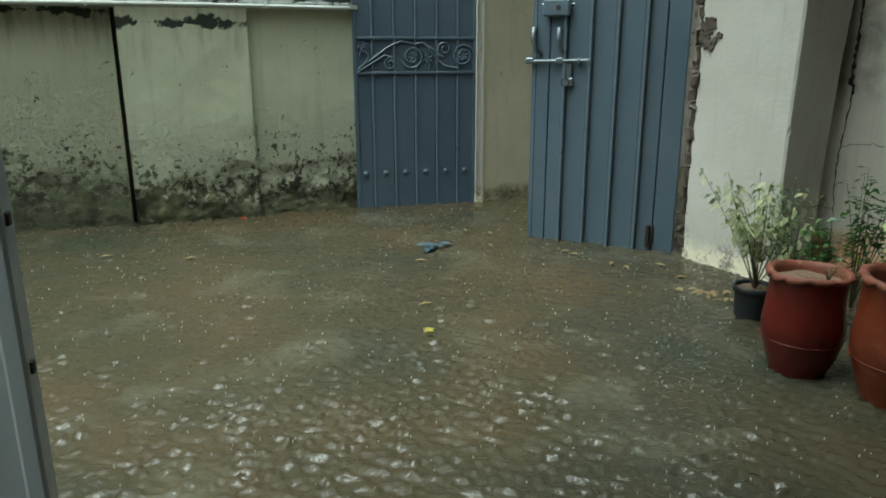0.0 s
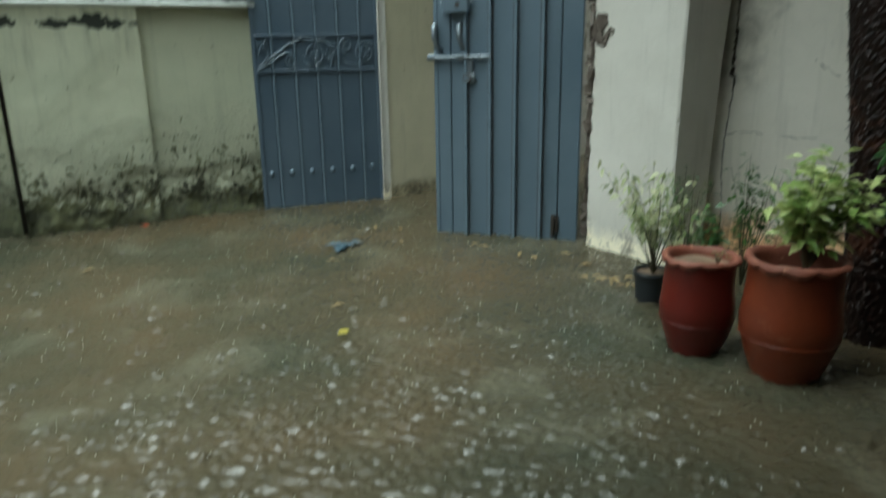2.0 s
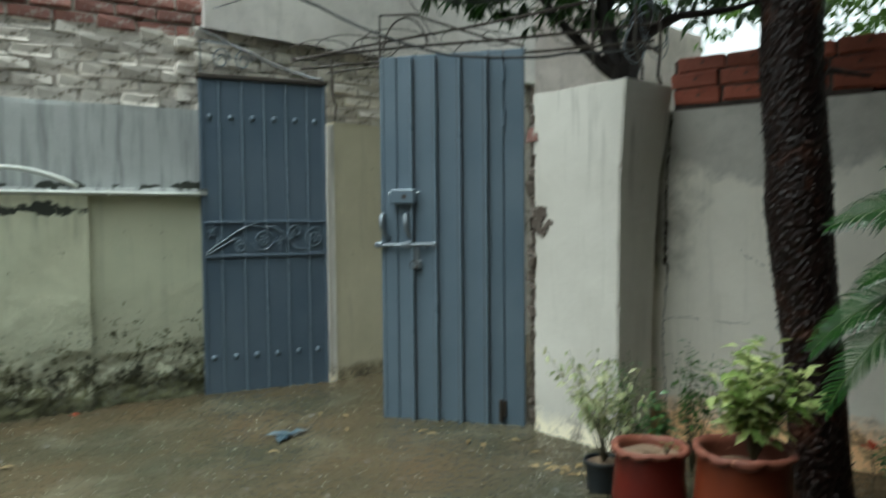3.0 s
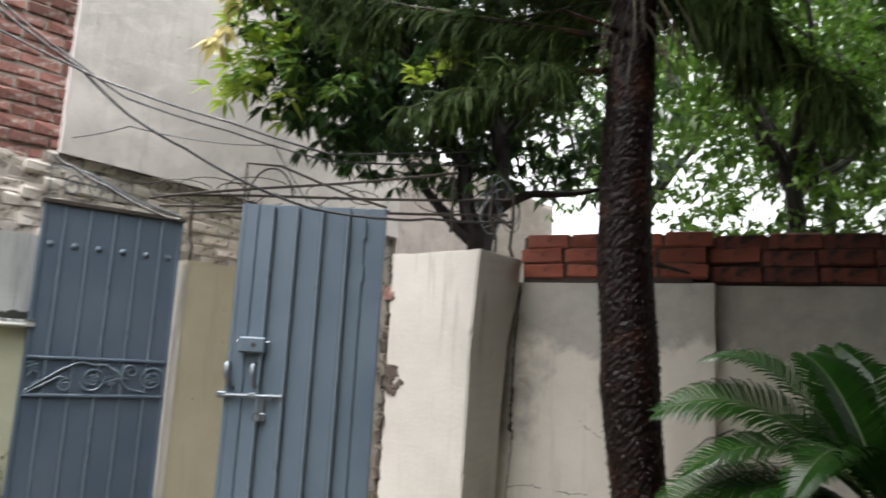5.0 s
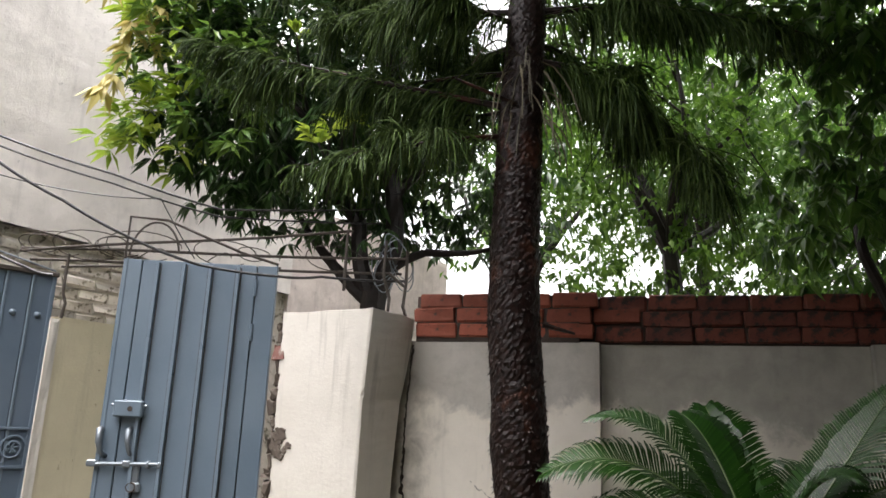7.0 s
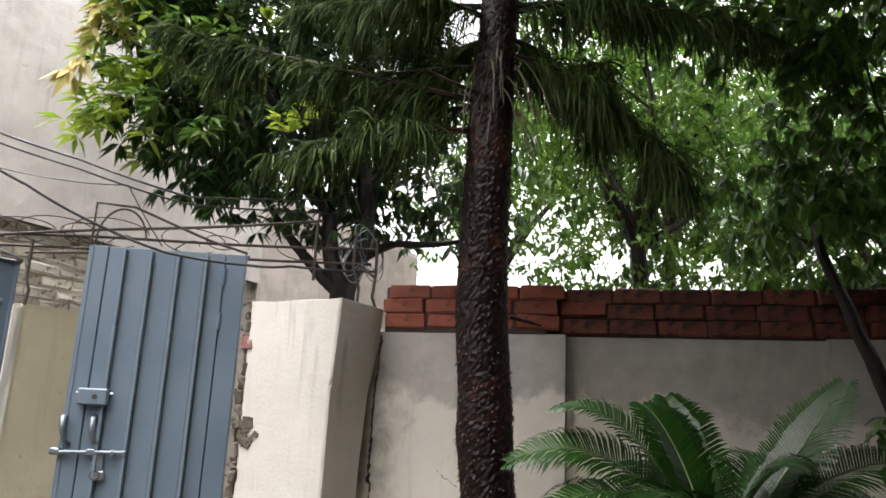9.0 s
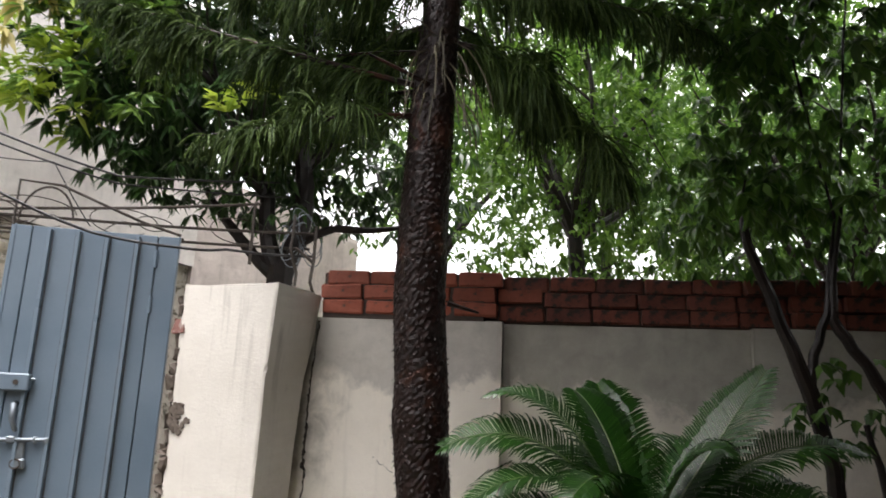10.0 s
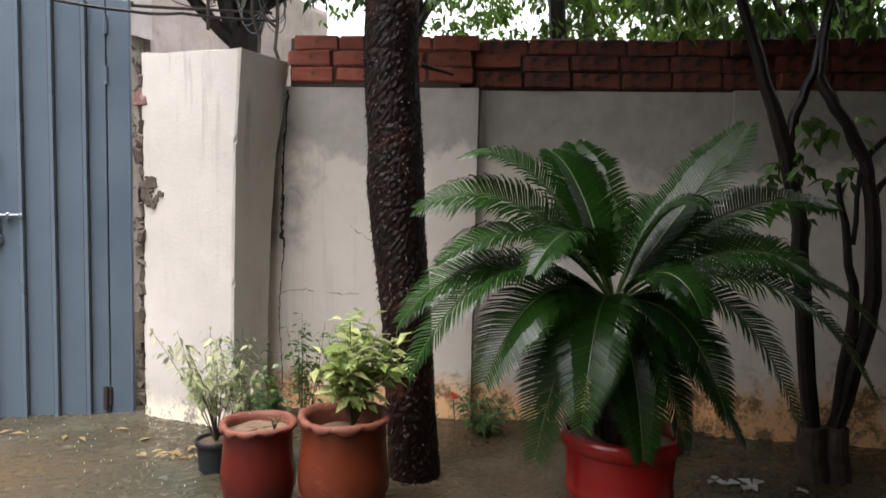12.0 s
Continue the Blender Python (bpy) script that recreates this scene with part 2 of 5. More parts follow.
WASHED_BRICK = brickwork("whitewashed_brick", (0.62, 0.58, 0.52), (0.52, 0.48, 0.43), (0.16, 0.135, 0.10), 0.54)
MORTAR = surface("mortar", (0.20, 0.18, 0.155), (0.14, 0.125, 0.11), 12.0, 0.85, 120.0, 0.004, spot=(0.05, 0.05, 0.035), spot_scale=6.0)
# blackened by moss, with the trees' shade also put into the colour
SHADED_MOSSY_BRICK = brickwork("mossy_shaded_brick", (0.16, 0.043, 0.027), (0.10, 0.028, 0.019), (0.026, 0.019, 0.014), 0.50)
BROKEN = surface("broken_masonry", (0.13, 0.105, 0.085), (0.06, 0.045, 0.036), 22.0, 0.9, 120.0, 0.006, spot=(0.22, 0.19, 0.16), spot_scale=16.0, spot_from=0.6)
DARK_MORTAR = surface("damp_mortar", (0.07, 0.05, 0.042), (0.04, 0.03, 0.025), 12.0, 0.85, 120.0, 0.004)
DRIED_MUD = surface("dried_mud", (0.085, 0.062, 0.050), (0.045, 0.034, 0.028), 14.0, 0.8, 120.0, 0.004)
SCRAP = surface("pale_plastic", (0.45, 0.46, 0.45), (0.34, 0.35, 0.34), 14.0, 0.35, 120.0, 0.001)
PALE_MORTAR = surface("washed_mortar", (0.52, 0.48, 0.43), (0.36, 0.33, 0.28), 12.0, 0.85, 120.0, 0.006, spot=(0.07, 0.065, 0.045), spot_scale=8.0, spot_from=0.55)
CRACK = surface("black_crack", (0.02, 0.016, 0.012), (0.045, 0.035, 0.026), 30.0, 0.9, 120.0, 0.004)
RED_GLAZE = surface("red_painted_clay", (0.125, 0.011, 0.007), (0.078, 0.008, 0.005), 5.0, 0.38, 90.0, 0.0014, spot=(0.10, 0.022, 0.014), spot_scale=9.0, spot_from=0.66, coat=0.12, spec=0.4)
CLAY = surface("wet_terracotta", (0.175, 0.034, 0.012), (0.115, 0.022, 0.008), 6.0, 0.42, 110.0, 0.0018, spot=(0.19, 0.058, 0.028), spot_scale=7.0, spot_from=0.60, coat=0.1, spec=0.4)
RAW_CLAY = surface("bare_terracotta", (0.22, 0.07, 0.042), (0.15, 0.045, 0.028), 16.0, 0.6, 110.0, 0.002, spot=(0.42, 0.20, 0.12), spot_scale=12.0, spot_from=0.60)
RED_POT = surface("red_glossy_paint", (0.36, 0.016, 0.014), (0.28, 0.013, 0.012), 4.0, 0.2, 90.0, 0.0008)
BLACK_PLASTIC = surface("black_plastic", (0.012, 0.015, 0.018), (0.022, 0.026, 0.03), 8.0, 0.4, 120.0, 0.0006)
SOIL = surface("wet_soil", (0.22, 0.15, 0.095), (0.13, 0.085, 0.055), 14.0, 0.55, 160.0, 0.006)
MUD = surface("wet_ground", (0.12, 0.10, 0.075), (0.07, 0.06, 0.045), 2.0, 0.35, 70.0, 0.006, spot=(0.05, 0.06, 0.03), spot_scale=1.4)
BARK_SCALE = surface("wet_bark_scales", (0.022, 0.009, 0.006), (0.007, 0.0045, 0.004), 25.0, 0.5, 90.0, 0.003, spec=0.3, spot=(0.060, 0.022, 0.012), spot_scale=3.0, spot_from=0.55)
BARK = surface("dark_scaly_bark", (0.018, 0.007, 0.005), (0.006, 0.004, 0.0035), 30.0, 0.42, 70.0, 0.010, spec=0.25, spot=(0.055, 0.021, 0.012), spot_scale=3.0, spot_from=0.55)
MANGO_BARK = surface("wet_mango_bark", (0.020, 0.014, 0.012), (0.009, 0.007, 0.006), 14.0, 0.42, 80.0, 0.008, spec=0.3)
NEEDLE = leafy("conifer_needles", (0.008, 0.024, 0.006), (0.085, 0.135, 0.030), 0.6, 0.18, 0.15)
DRY_NEEDLE = leafy("dry_needles", (0.035, 0.03, 0.014), (0.08, 0.065, 0.03), 0.6, 0.1)
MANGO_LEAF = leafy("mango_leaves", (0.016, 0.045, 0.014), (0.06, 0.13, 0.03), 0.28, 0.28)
# lighter copy of the mango green: sunlight put into the colour
SUNLIT_LEAF = leafy("sunlit_mango_leaves", (0.04, 0.10, 0.02), (0.17, 0.28, 0.05), 0.32, 0.4)
LIME_LEAF = leafy("young_mango_leaves", (0.22, 0.36, 0.03), (0.42, 0.52, 0.08), 0.35, 0.4)
PALE_LEAF = leafy("pale_new_leaves", (0.45, 0.38, 0.12), (0.62, 0.55, 0.24), 0.4, 0.4)
FAR_LEAF = leafy("bright_leaves", (0.032, 0.085, 0.012), (0.15, 0.27, 0.04), 0.4, 0.48, 0.35)
NEAR_LEAF = leafy("dark_leaves", (0.022, 0.064, 0.014), (0.105, 0.21, 0.036), 0.34, 0.42, 0.4)
CYCAD_LEAF = leafy("cycad_leaflets", (0.004, 0.024, 0.004), (0.027, 0.088, 0.010), 0.28, 0.10, 0.32, 0.45)
CYCAD_RIB = surface("cycad_midribs", (0.10, 0.15, 0.035), (0.06, 0.11, 0.025), 20.0, 0.35, 120.0, 0.0004)
VARIEGATED = leafy("cream_green_leaves", (0.20, 0.32, 0.07), (0.62, 0.66, 0.30), 0.35, 0.3)
WISPY = leafy("cream_leaves", (0.18, 0.25, 0.08), (0.66, 0.66, 0.42), 0.45, 0.35, 0.3)
SMALL_GREEN = leafy("small_green_leaves", (0.03, 0.09, 0.025), (0.12, 0.22, 0.06), 0.35, 0.25)
STEM = surface("plant_stems", (0.06, 0.055, 0.03), (0.09, 0.075, 0.04), 30.0, 0.6, 200.0, 0.0006)
FALLEN = leafy("fallen_leaves", (0.13, 0.08, 0.03), (0.32, 0.23, 0.10), 0.5, 0.1)
YELLOW_LEAF = leafy("yellow_leaf", (0.36, 0.31, 0.05), (0.46, 0.39, 0.08), 0.4, 0.2)
FLOWER = leafy("red_petals", (0.5, 0.03, 0.01), (0.6, 0.08, 0.02), 0.4, 0.2)
BLUE_BAG = surface("blue_plastic", (0.055, 0.090, 0.120), (0.075, 0.115, 0.145), 20.0, 0.3, 90.0, 0.001)
STEEL_GREY = surface("grey_door_paint", (0.52, 0.57, 0.60), (0.45, 0.50, 0.54), 2.0, 0.45, 150.0, 0.0006)
CHROME = surface("worn_steel", (0.22, 0.25, 0.28), (0.15, 0.175, 0.20), 14.0, 0.38, 200.0, 0.0006, metal=0.55)
DROPS = surface("rain_drops", (0.50, 0.50, 0.47), (0.62, 0.62, 0.58), 6.0, 0.15, 60.0, 0.0002)


def water_material():
    m = bpy.data.materials.new("muddy_water")
    n, l = nodes_of(m)
    p = n["Principled BSDF"]
    pos = n.new("ShaderNodeNewGeometry").outputs["Position"]
    big = noise_node(n, l, pos, 0.9, 4.0)
    col = mixc(n, l, ramp(n, l, big, 0.35, 0.65), (0.078, 0.058, 0.033), (0.042, 0.044, 0.029))
    silt = noise_node(n, l, pos, 2.6, 5.0, 0.6, 0.6)
    col = mixc(n, l, ramp(n, l, silt, 0.52, 0.70, 0.0, 0.55), col, (0.125, 0.118, 0.082))
    l.new(col, p.inputs["Base Color"])
    p.inputs["Roughness"].default_value = 0.05
    p.inputs["IOR"].default_value = 1.34
    l.new(bumped(n, l, noise_node(n, l, pos, 58.0, 2.0, 0.5, 0.4), 0.6, 0.006), p.inputs["Normal"])
    return m


WATER = water_material()


# ---- mesh helpers ----
class Shape:
    """Vertices and faces that become one mesh."""

    def __init__(self):
        self.v, self.f = [], []

    def add(self, verts, faces):
        k = len(self.v)
        self.v.extend(tuple(p) for p in verts)
        self.f.extend(tuple(k + i for i in f) for f in faces)
        return self

    def box(self, m, sx, sy, sz, ch=0.0):
        """A box round m's origin, with chamfered edges."""
        x, y, z = sx / 2, sy / 2, sz / 2
        if ch <= 0:
            vs = [m @ Vector((a * x, b * y, c * z)) for a in (-1, 1) for b in (-1, 1) for c in (-1, 1)]
            return self.add(vs, [(0, 1, 3, 2), (4, 6, 7, 5), (0, 4, 5, 1), (2, 3, 7, 6), (0, 2, 6, 4), (1, 5, 7, 3)])
        bm = bmesh.new()
        bmesh.ops.create_cube(bm, size=1.0)
        bmesh.ops.scale(bm, vec=(sx, sy, sz), verts=bm.verts)
        bmesh.ops.bevel(bm, geom=list(bm.edges), offset=min(ch, 0.45 * min(sx, sy, sz)), segments=1, affect="EDGES")
        bm.verts.index_update()
        self.add([m @ v.co for v in bm.verts], [[v.index for v in f.verts] for f in bm.faces])
        bm.free()
        return self

    def tube(self, pts, radii, seg=8, caps=True, wob=0.0, rnd=None):
        pts = [Vector(p) for p in pts]
        if isinstance(radii, (int, float)):
            radii = [radii] * len(pts)
        up = Vector((0.13, 0.21, 1.0)) if abs((pts[-1] - pts[0]).normalized().z) < 0.9 else Vector((1.0, 0.2, 0.1))
        vs, fs = [], []
        for i, p in enumerate(pts):
            d = (pts[min(i + 1, len(pts) - 1)] - pts[max(i - 1, 0)]).normalized()
            a = d.cross(up).normalized()
            b = d.cross(a)
            for k in range(seg):
                w = 2 * math.pi * k / seg
                r = radii[i] * (1 + (wob * rnd.uniform(-1, 1) if rnd else 0))
                vs.append(p + a * math.cos(w) * r + b * math.sin(w) * r)
        for i in range(len(pts) - 1):
            for k in range(seg):
                q = (k + 1) % seg
                fs.append((i * seg + k, i * seg + q, (i + 1) * seg + q, (i + 1) * seg + k))
        if caps:
            fs.append(tuple(range(seg - 1, -1, -1)))
            fs.append(tuple((len(pts) - 1) * seg + k for k in range(seg)))
        return self.add(vs, fs)

    def lathe(self, rows, centre, seg=40, wave=None):
        """rows of radius and height turned round a vertical axis."""
        cx, cy, cz = centre
        vs, fs = [], []
        for j, (r, z) in enumerate(rows):
            for k in range(seg):
                w = 2 * math.pi * k / seg
                dr, dz = wave(j, w) if wave else (0, 0)
                vs.append((cx + (r + dr) * math.cos(w), cy + (r + dr) * math.sin(w), cz + z + dz))
        for j in range(len(rows) - 1):
            for k in range(seg):
                q = (k + 1) % seg
                fs.append((j * seg + k, j * seg + q, (j + 1) * seg + q, (j + 1) * seg + k))
        return self.add(vs, fs)

    def leaf(self, at, along, out, length, width, bend=0.15):
        """A folded, pointed leaf: five corners, four faces."""
        side = along.cross(out).normalized()
        mid = at + along * length * 0.45 - out * length * bend * 0.2
        tip = at + along * length - out * length * bend
        up = out * width * 0.22
        return self.add([at, mid + side * width / 2 + up, mid, mid - side * width / 2 + up, tip], [(0, 2, 1), (0, 3, 2), (1, 2, 4), (2, 3, 4)])

    def mesh(self, name, smooth=False):
        me = bpy.data.meshes.new(name)
        me.from_pydata([tuple(p) for p in self.v], [], self.f)
        if smooth:
            me.polygons.foreach_set("use_smooth", [True] * len(me.polygons))
        me.update()
        return me


def part(name, shape, material, parent=None, label="", smooth=False, kind=""):
    """One mesh object, under a thing or a part."""
    me = shape.mesh(name, smooth)
    me.materials.append(material)
    ob = new(name, me)
    if parent:
        ob.parent = parent
        ob.matrix_parent_inverse = parent.matrix_world.inverted()
    if label or kind:
        tagged(ob, label, kind=kind)
    return ob


def thing(name, label, category, at=(0, 0, 0), group="", kind=""):
    ob = new(name)
    ob.empty_display_size = 0.1
    ob.matrix_world = Matrix.Translation(at)
    return tagged(ob, label, category, group, kind)


class Line:
    """A wall's line on the plan: s metres along it, off metres towards the yard, z up."""

    def __init__(self, a, b):
        self.a = Vector((*a, 0))
        d = Vector((*b, 0)) - self.a
        self.length = d.length
        self.d = d.normalized()
        self.n = Vector((self.d.y, -self.d.x, 0))

    def p(self, s, off=0.0, z=0.0):
        return self.a + self.d * s + self.n * off + Vector((0, 0, z))

    def m(self, s, off=0.0, z=0.0):
        """A frame with x along the wall, y out of it towards the yard, z up."""
        return Matrix.Translation(self.p(s, off, z)) @ Matrix(((self.d.x, -self.n.x, 0), (self.d.y, -self.n.y, 0), (0, 0, 1))).to_4x4()


def fbm(x, y, seed, octaves=4):
    """Smooth random relief from sums of skewed waves, on arrays."""
    g = np.random.default_rng(seed)
    out, amp, f = np.zeros_like(x), 1.0, 1.0
    for _ in range(octaves):
        for _ in range(5):
            a, ph, k = g.uniform(0, 2 * np.pi), g.uniform(0, 6.28), f * g.uniform(0.7, 1.4)
            out += amp / 5 * np.sin(k * (x * np.cos(a) + y * np.sin(a)) + ph + 1.3 * np.sin(k * 0.6 * (y * np.cos(a) - x * np.sin(a)) + ph * 2))
        amp, f = amp * 0.55, f * 2.1
    return out


def relief_wall(line, s0, s1, z0, z1, front, thick, cell=0.02, foot=0.0, foot_z=0.3, wave=0.003, seed=1):
    """A wall panel whose plaster face is uneven, and broken away towards its foot."""
    ns, nz = max(2, int((s1 - s0) / cell)), max(2, int((z1 - z0) / cell))
    S, Z = np.meshgrid(np.linspace(s0, s1, ns + 1), np.linspace(z0, z1, nz + 1))
    off = wave * fbm(S * 5, Z * 5, seed)
    if foot:
        rough = fbm(S * 16, Z * 16, seed + 5, 4)
        gone = np.clip((foot_z * (1 + 0.5 * fbm(S * 4, Z * 3, seed + 9, 3)) - Z) / 0.08, 0, 1)
        off = off + gone * (-foot * 0.5 + foot * 0.6 * rough)
    off[:, 0] = off[:, -1] = off[-1, :] = 0
    sh = Shape()
    pts = [line.p(s, front + o, z) for s, z, o in zip(S.ravel(), Z.ravel(), off.ravel())]
    w = ns + 1
    fs = [(j * w + i, j * w + i + 1, (j + 1) * w + i + 1, (j + 1) * w + i) for j in range(nz) for i in range(ns)]
    k = len(pts)
    pts += [line.p(s, front - thick, z) for s, z in ((s0, z0), (s1, z0), (s1, z1), (s0, z1))]
    c = [0, ns, nz * w + ns, nz * w]
    fs.append((k + 3, k + 2, k + 1, k))
    fs.append(tuple([k + 1] + [j * w + ns for j in range(nz + 1)][::1] + [k + 2]))
    fs.append(tuple([k + 3] + [j * w for j in range(nz, -1, -1)] + [k]))
    fs.append(tuple([k + 2] + [nz * w + i for i in range(ns, -1, -1)] + [k + 3]))
    return sh.add(pts, fs)


def brick_mesh(name, lx, ly, lz, material, rnd, rough=0.006):
    sh = Shape().box(Matrix(), lx, ly, lz, 0.008)
    sh.v = [(x + rnd.uniform(-1, 1) * rough, y + rnd.uniform(-1, 1) * rough, z + rnd.uniform(-1, 1) * rough) for x, y, z in sh.v]
    me = sh.mesh(name)
    me.materials.append(material)
    return me


# ---- plan ----
SIDE = Line((-2.23, 4.20), (-0.72, 5.42))      # wall beside the drive, with the old house above it
LANE = Line((-0.72, 5.42), (3.62, 10.29))      # the old house goes on beyond the gate
YARD = Line((2.09, 4.741), (4.035, 3.627))     # boundary wall of the garden
PILLAR = Line((1.435, 4.80), (1.83, 4.44))
GATE_R = Line((0.575, 5.005), (1.386, 4.889))
GATE_L = Line((-0.695, 5.418), (0.007, 5.850))

# ground and water
ground = Shape().add([(-90, -90, -0.10), (90, -90, -0.10), (90, 90, -0.10), (-90, 90, -0.10)], [(0, 1, 2, 3)])
tagged(part("ground", ground, MUD), "wet brown mud and earth under the flood water", "ground", kind="structure")


def flood():
    """Standing rain water: small crossing waves and the rings of drops."""
    cell = 0.0104
    xs, ys = np.arange(-3.4, 4.8, cell), np.arange(-1.2, 6.6, cell)
    X, Y = np.meshgrid(xs, ys)
    g = np.random.default_rng(4)
    Z = np.zeros_like(X)
    for _ in range(40):
        lam, a, ph = g.uniform(0.034, 0.070), g.normal(1.5, 0.42), g.uniform(0, 6.28)
        k = 2 * np.pi / lam
        Z += 0.0017 * lam / 0.1 * 0.68 * np.sin(k * (X * np.cos(a) + Y * np.sin(a)) + ph + 0.8 * np.sin(k * 0.23 * (X * np.sin(a) - Y * np.cos(a)) + ph))
    Z *= 0.55 + 0.45 * np.clip(fbm(X * 1.5, Y * 1.5, 8, 3), -1, 1)
    for _ in range(9400):
        cx, cy, r0 = g.uniform(-3.2, 4.6), g.uniform(-1.0, 6.4), g.uniform(0.012, 0.09)
        i0, i1 = int((cx - 0.16 - xs[0]) / cell), int((cx + 0.16 - xs[0]) / cell)
        j0, j1 = int((cy - 0.16 - ys[0]) / cell), int((cy + 0.16 - ys[0]) / cell)
        i0, j0 = max(i0, 0), max(j0, 0)
        R = np.hypot(X[j0:j1, i0:i1] - cx, Y[j0:j1, i0:i1] - cy)
        Z[j0:j1, i0:i1] += 0.0056 * np.cos((R - r0) * 2 * np.pi / 0.040) * np.exp(-(((R - r0) / 0.022) ** 2)) * (0.03 / (r0 + 0.02)) ** 0.5
    w = len(xs)
    J, I = np.meshgrid(np.arange(len(ys) - 1), np.arange(w - 1), indexing="ij")
    q = (J * w + I).ravel()
    faces = np.stack([q, q + 1, q + w + 1, q + w], 1)
    me = bpy.data.meshes.new("water")
    x0, x1, y0, y1 = xs[0], xs[-1], ys[0], ys[-1]
    edge = [(x0, -3.0, 0), (x1, -3.0, 0), (x1, y0, 0), (x0, y0, 0), (-9, -3, 0), (-9, y1, 0), (x0, y1, 0), (9, -3, 0), (9, y1, 0), (x1, y1, 0), (-9, 12, 0), (9, 12, 0)]
    k = X.size
    verts = np.concatenate([np.stack([X.ravel(), Y.ravel(), Z.ravel()], 1), np.array(edge)])
    more = [(k, k + 1, k + 2, k + 3), (k + 4, k, k + 6, k + 5), (k + 1, k + 7, k + 8, k + 9), (k + 5, k + 8, k + 11, k + 10)]
    me.from_pydata(verts.tolist(), [], faces.tolist() + more)
    me.polygons.foreach_set("use_smooth", [True] * len(me.polygons))
    me.materials.append(WATER)
    tagged(new("water", me), "muddy brown flood water rippled by heavy rain", "water", kind="structure")


flood()

# ---- walls ----
wall_a = relief_wall(SIDE, 1.29, 1.985, -0.1, 1.30, 0.0, 0.2, 0.0115, 0.036, 0.38, 0.006, 11)
tagged(part("wall_north", wall_a, GREEN_WALL_PLAIN), "pale green plaster wall with flaking damp foot", "wall", kind="structure")
wall_b = relief_wall(SIDE, 0.545, 1.285, -0.1, 1.30, 0.045, 0.245, 0.0115, 0.036, 0.34, 0.008, 12)
tagged(part("wall_north_pier", wall_b, GREEN_WALL), "pale green plaster pier with black mould and flaking foot", "wall", kind="structure")
wall_c = relief_wall(SIDE, -2.6, 0.515, -0.1, 1.34, -0.05, 0.15, 0.02, 0.016, 0.45, 0.004, 13)
tagged(part("wall_north_west", wall_c, GREEN_WALL_DARK), "mossy green plaster wall dark with damp", "wall", kind="structure")
wall_d = relief_wall(SIDE, -2.6, 1.985, 1.345, 1.86, -0.035, 0.18, 0.03, 0, 0, 0.004, 14)
tagged(part("wall_upper", wall_d, CEMENT), "smooth grey cement band above the green wall", "wall", kind="structure")
slot = Shape().box(SIDE.m(0.53, -0.13, 0.62), 0.10, 0.06, 1.44, 0.004)
tagged(part("wall_slot", slot, CRACK), "dark bare strip between two wall panels", "wall", kind="structure")
ledge = Shape().box(SIDE.m(-0.3, -0.06, 1.322), 4.58, 0.22, 0.044, 0.006)
tagged(part("trim", ledge, CEMENT), "narrow grey cement ledge along the wall", "trim", kind="structure")

yellow = Line((0.045, 5.855), (0.34, 6.19))
wall_y = relief_wall(yellow, 0.03, 1.6, -0.1, 1.82, 0.0, 0.16, 0.03, 0.006, 0.1, 0.003, 15)
tagged(part("wall_gate_side", wall_y, YELLOW_WALL), "stained yellow plaster wall beside the gate", "wall", kind="structure")
jamb = relief_wall(yellow, -0.035, 0.025, -0.1, 1.80, 0.012, 0.17, 0.02, 0.012, 1.4, 0.004, 16)
tagged(part("wall_gate_jamb", jamb, WHITE_WALL), "chipped white plaster gate jamb", "wall", kind="structure")


def pillar_wall():
    """The white gate pillar: its head leans out a little, its corners are worn and its top uneven."""
    rnd = random.Random(15)
    heights = (-0.1, 0.5, 1.0, 1.34, 1.45, 1.6, 1.79)
    leans = (0.0, 0.002, 0.004, 0.008, 0.018, 0.028, 0.042)
    backs = (-0.28, -0.285, -0.31, -0.34, -0.36, -0.385, -0.40)
    rows, cols = 70, (0.0, 0.012, 0.14, 0.27, 0.40, 0.523, 0.535)
    sh = Shape()
    for j in range(rows + 1):
        z = -0.1 + 1.895 * j / rows
        lean, back = float(np.interp(z, heights, leans)), float(np.interp(z, heights, backs))
        worn = 0.004 + 0.004 * rnd.random() + (0.010 if rnd.random() < 0.07 else 0)
        ring = [(s + lean * s / 0.535, 0.0025 * math.sin(9 * s + 5 * z) - (worn if k in (0, 6) else 0), 0.0) for k, s in enumerate(cols)]
        ring += [(0.535 + lean - rnd.uniform(0, 0.002), back * u, 0.0) for u in (0.05, 0.35, 0.7, 1.0)] + [(0.0, back, 0.0)]
        drop = (0.0, 0.004, -0.003, 0.002, -0.004, 0.003, 0.006, 0.004, -0.004, 0.005, 0.0, 0.0) if j == rows else (0,) * 12
        sh.v.extend(tuple(PILLAR.p(s, o, z + d)) for (s, o, _), d in zip(ring, drop))
    for j in range(rows):
        for k in range(12):
            q = (k + 1) % 12
            sh.f.append((j * 12 + k, j * 12 + q, j * 12 + 12 + q, j * 12 + 12 + k))
    sh.f.append(tuple(rows * 12 + k for k in range(12)))
    return sh


pillar = tagged(part("gate_pillar", pillar_wall(), WHITE_WALL), "white plastered gate pillar with broken edge", "pillar", kind="structure")
rnd = random.Random(5)
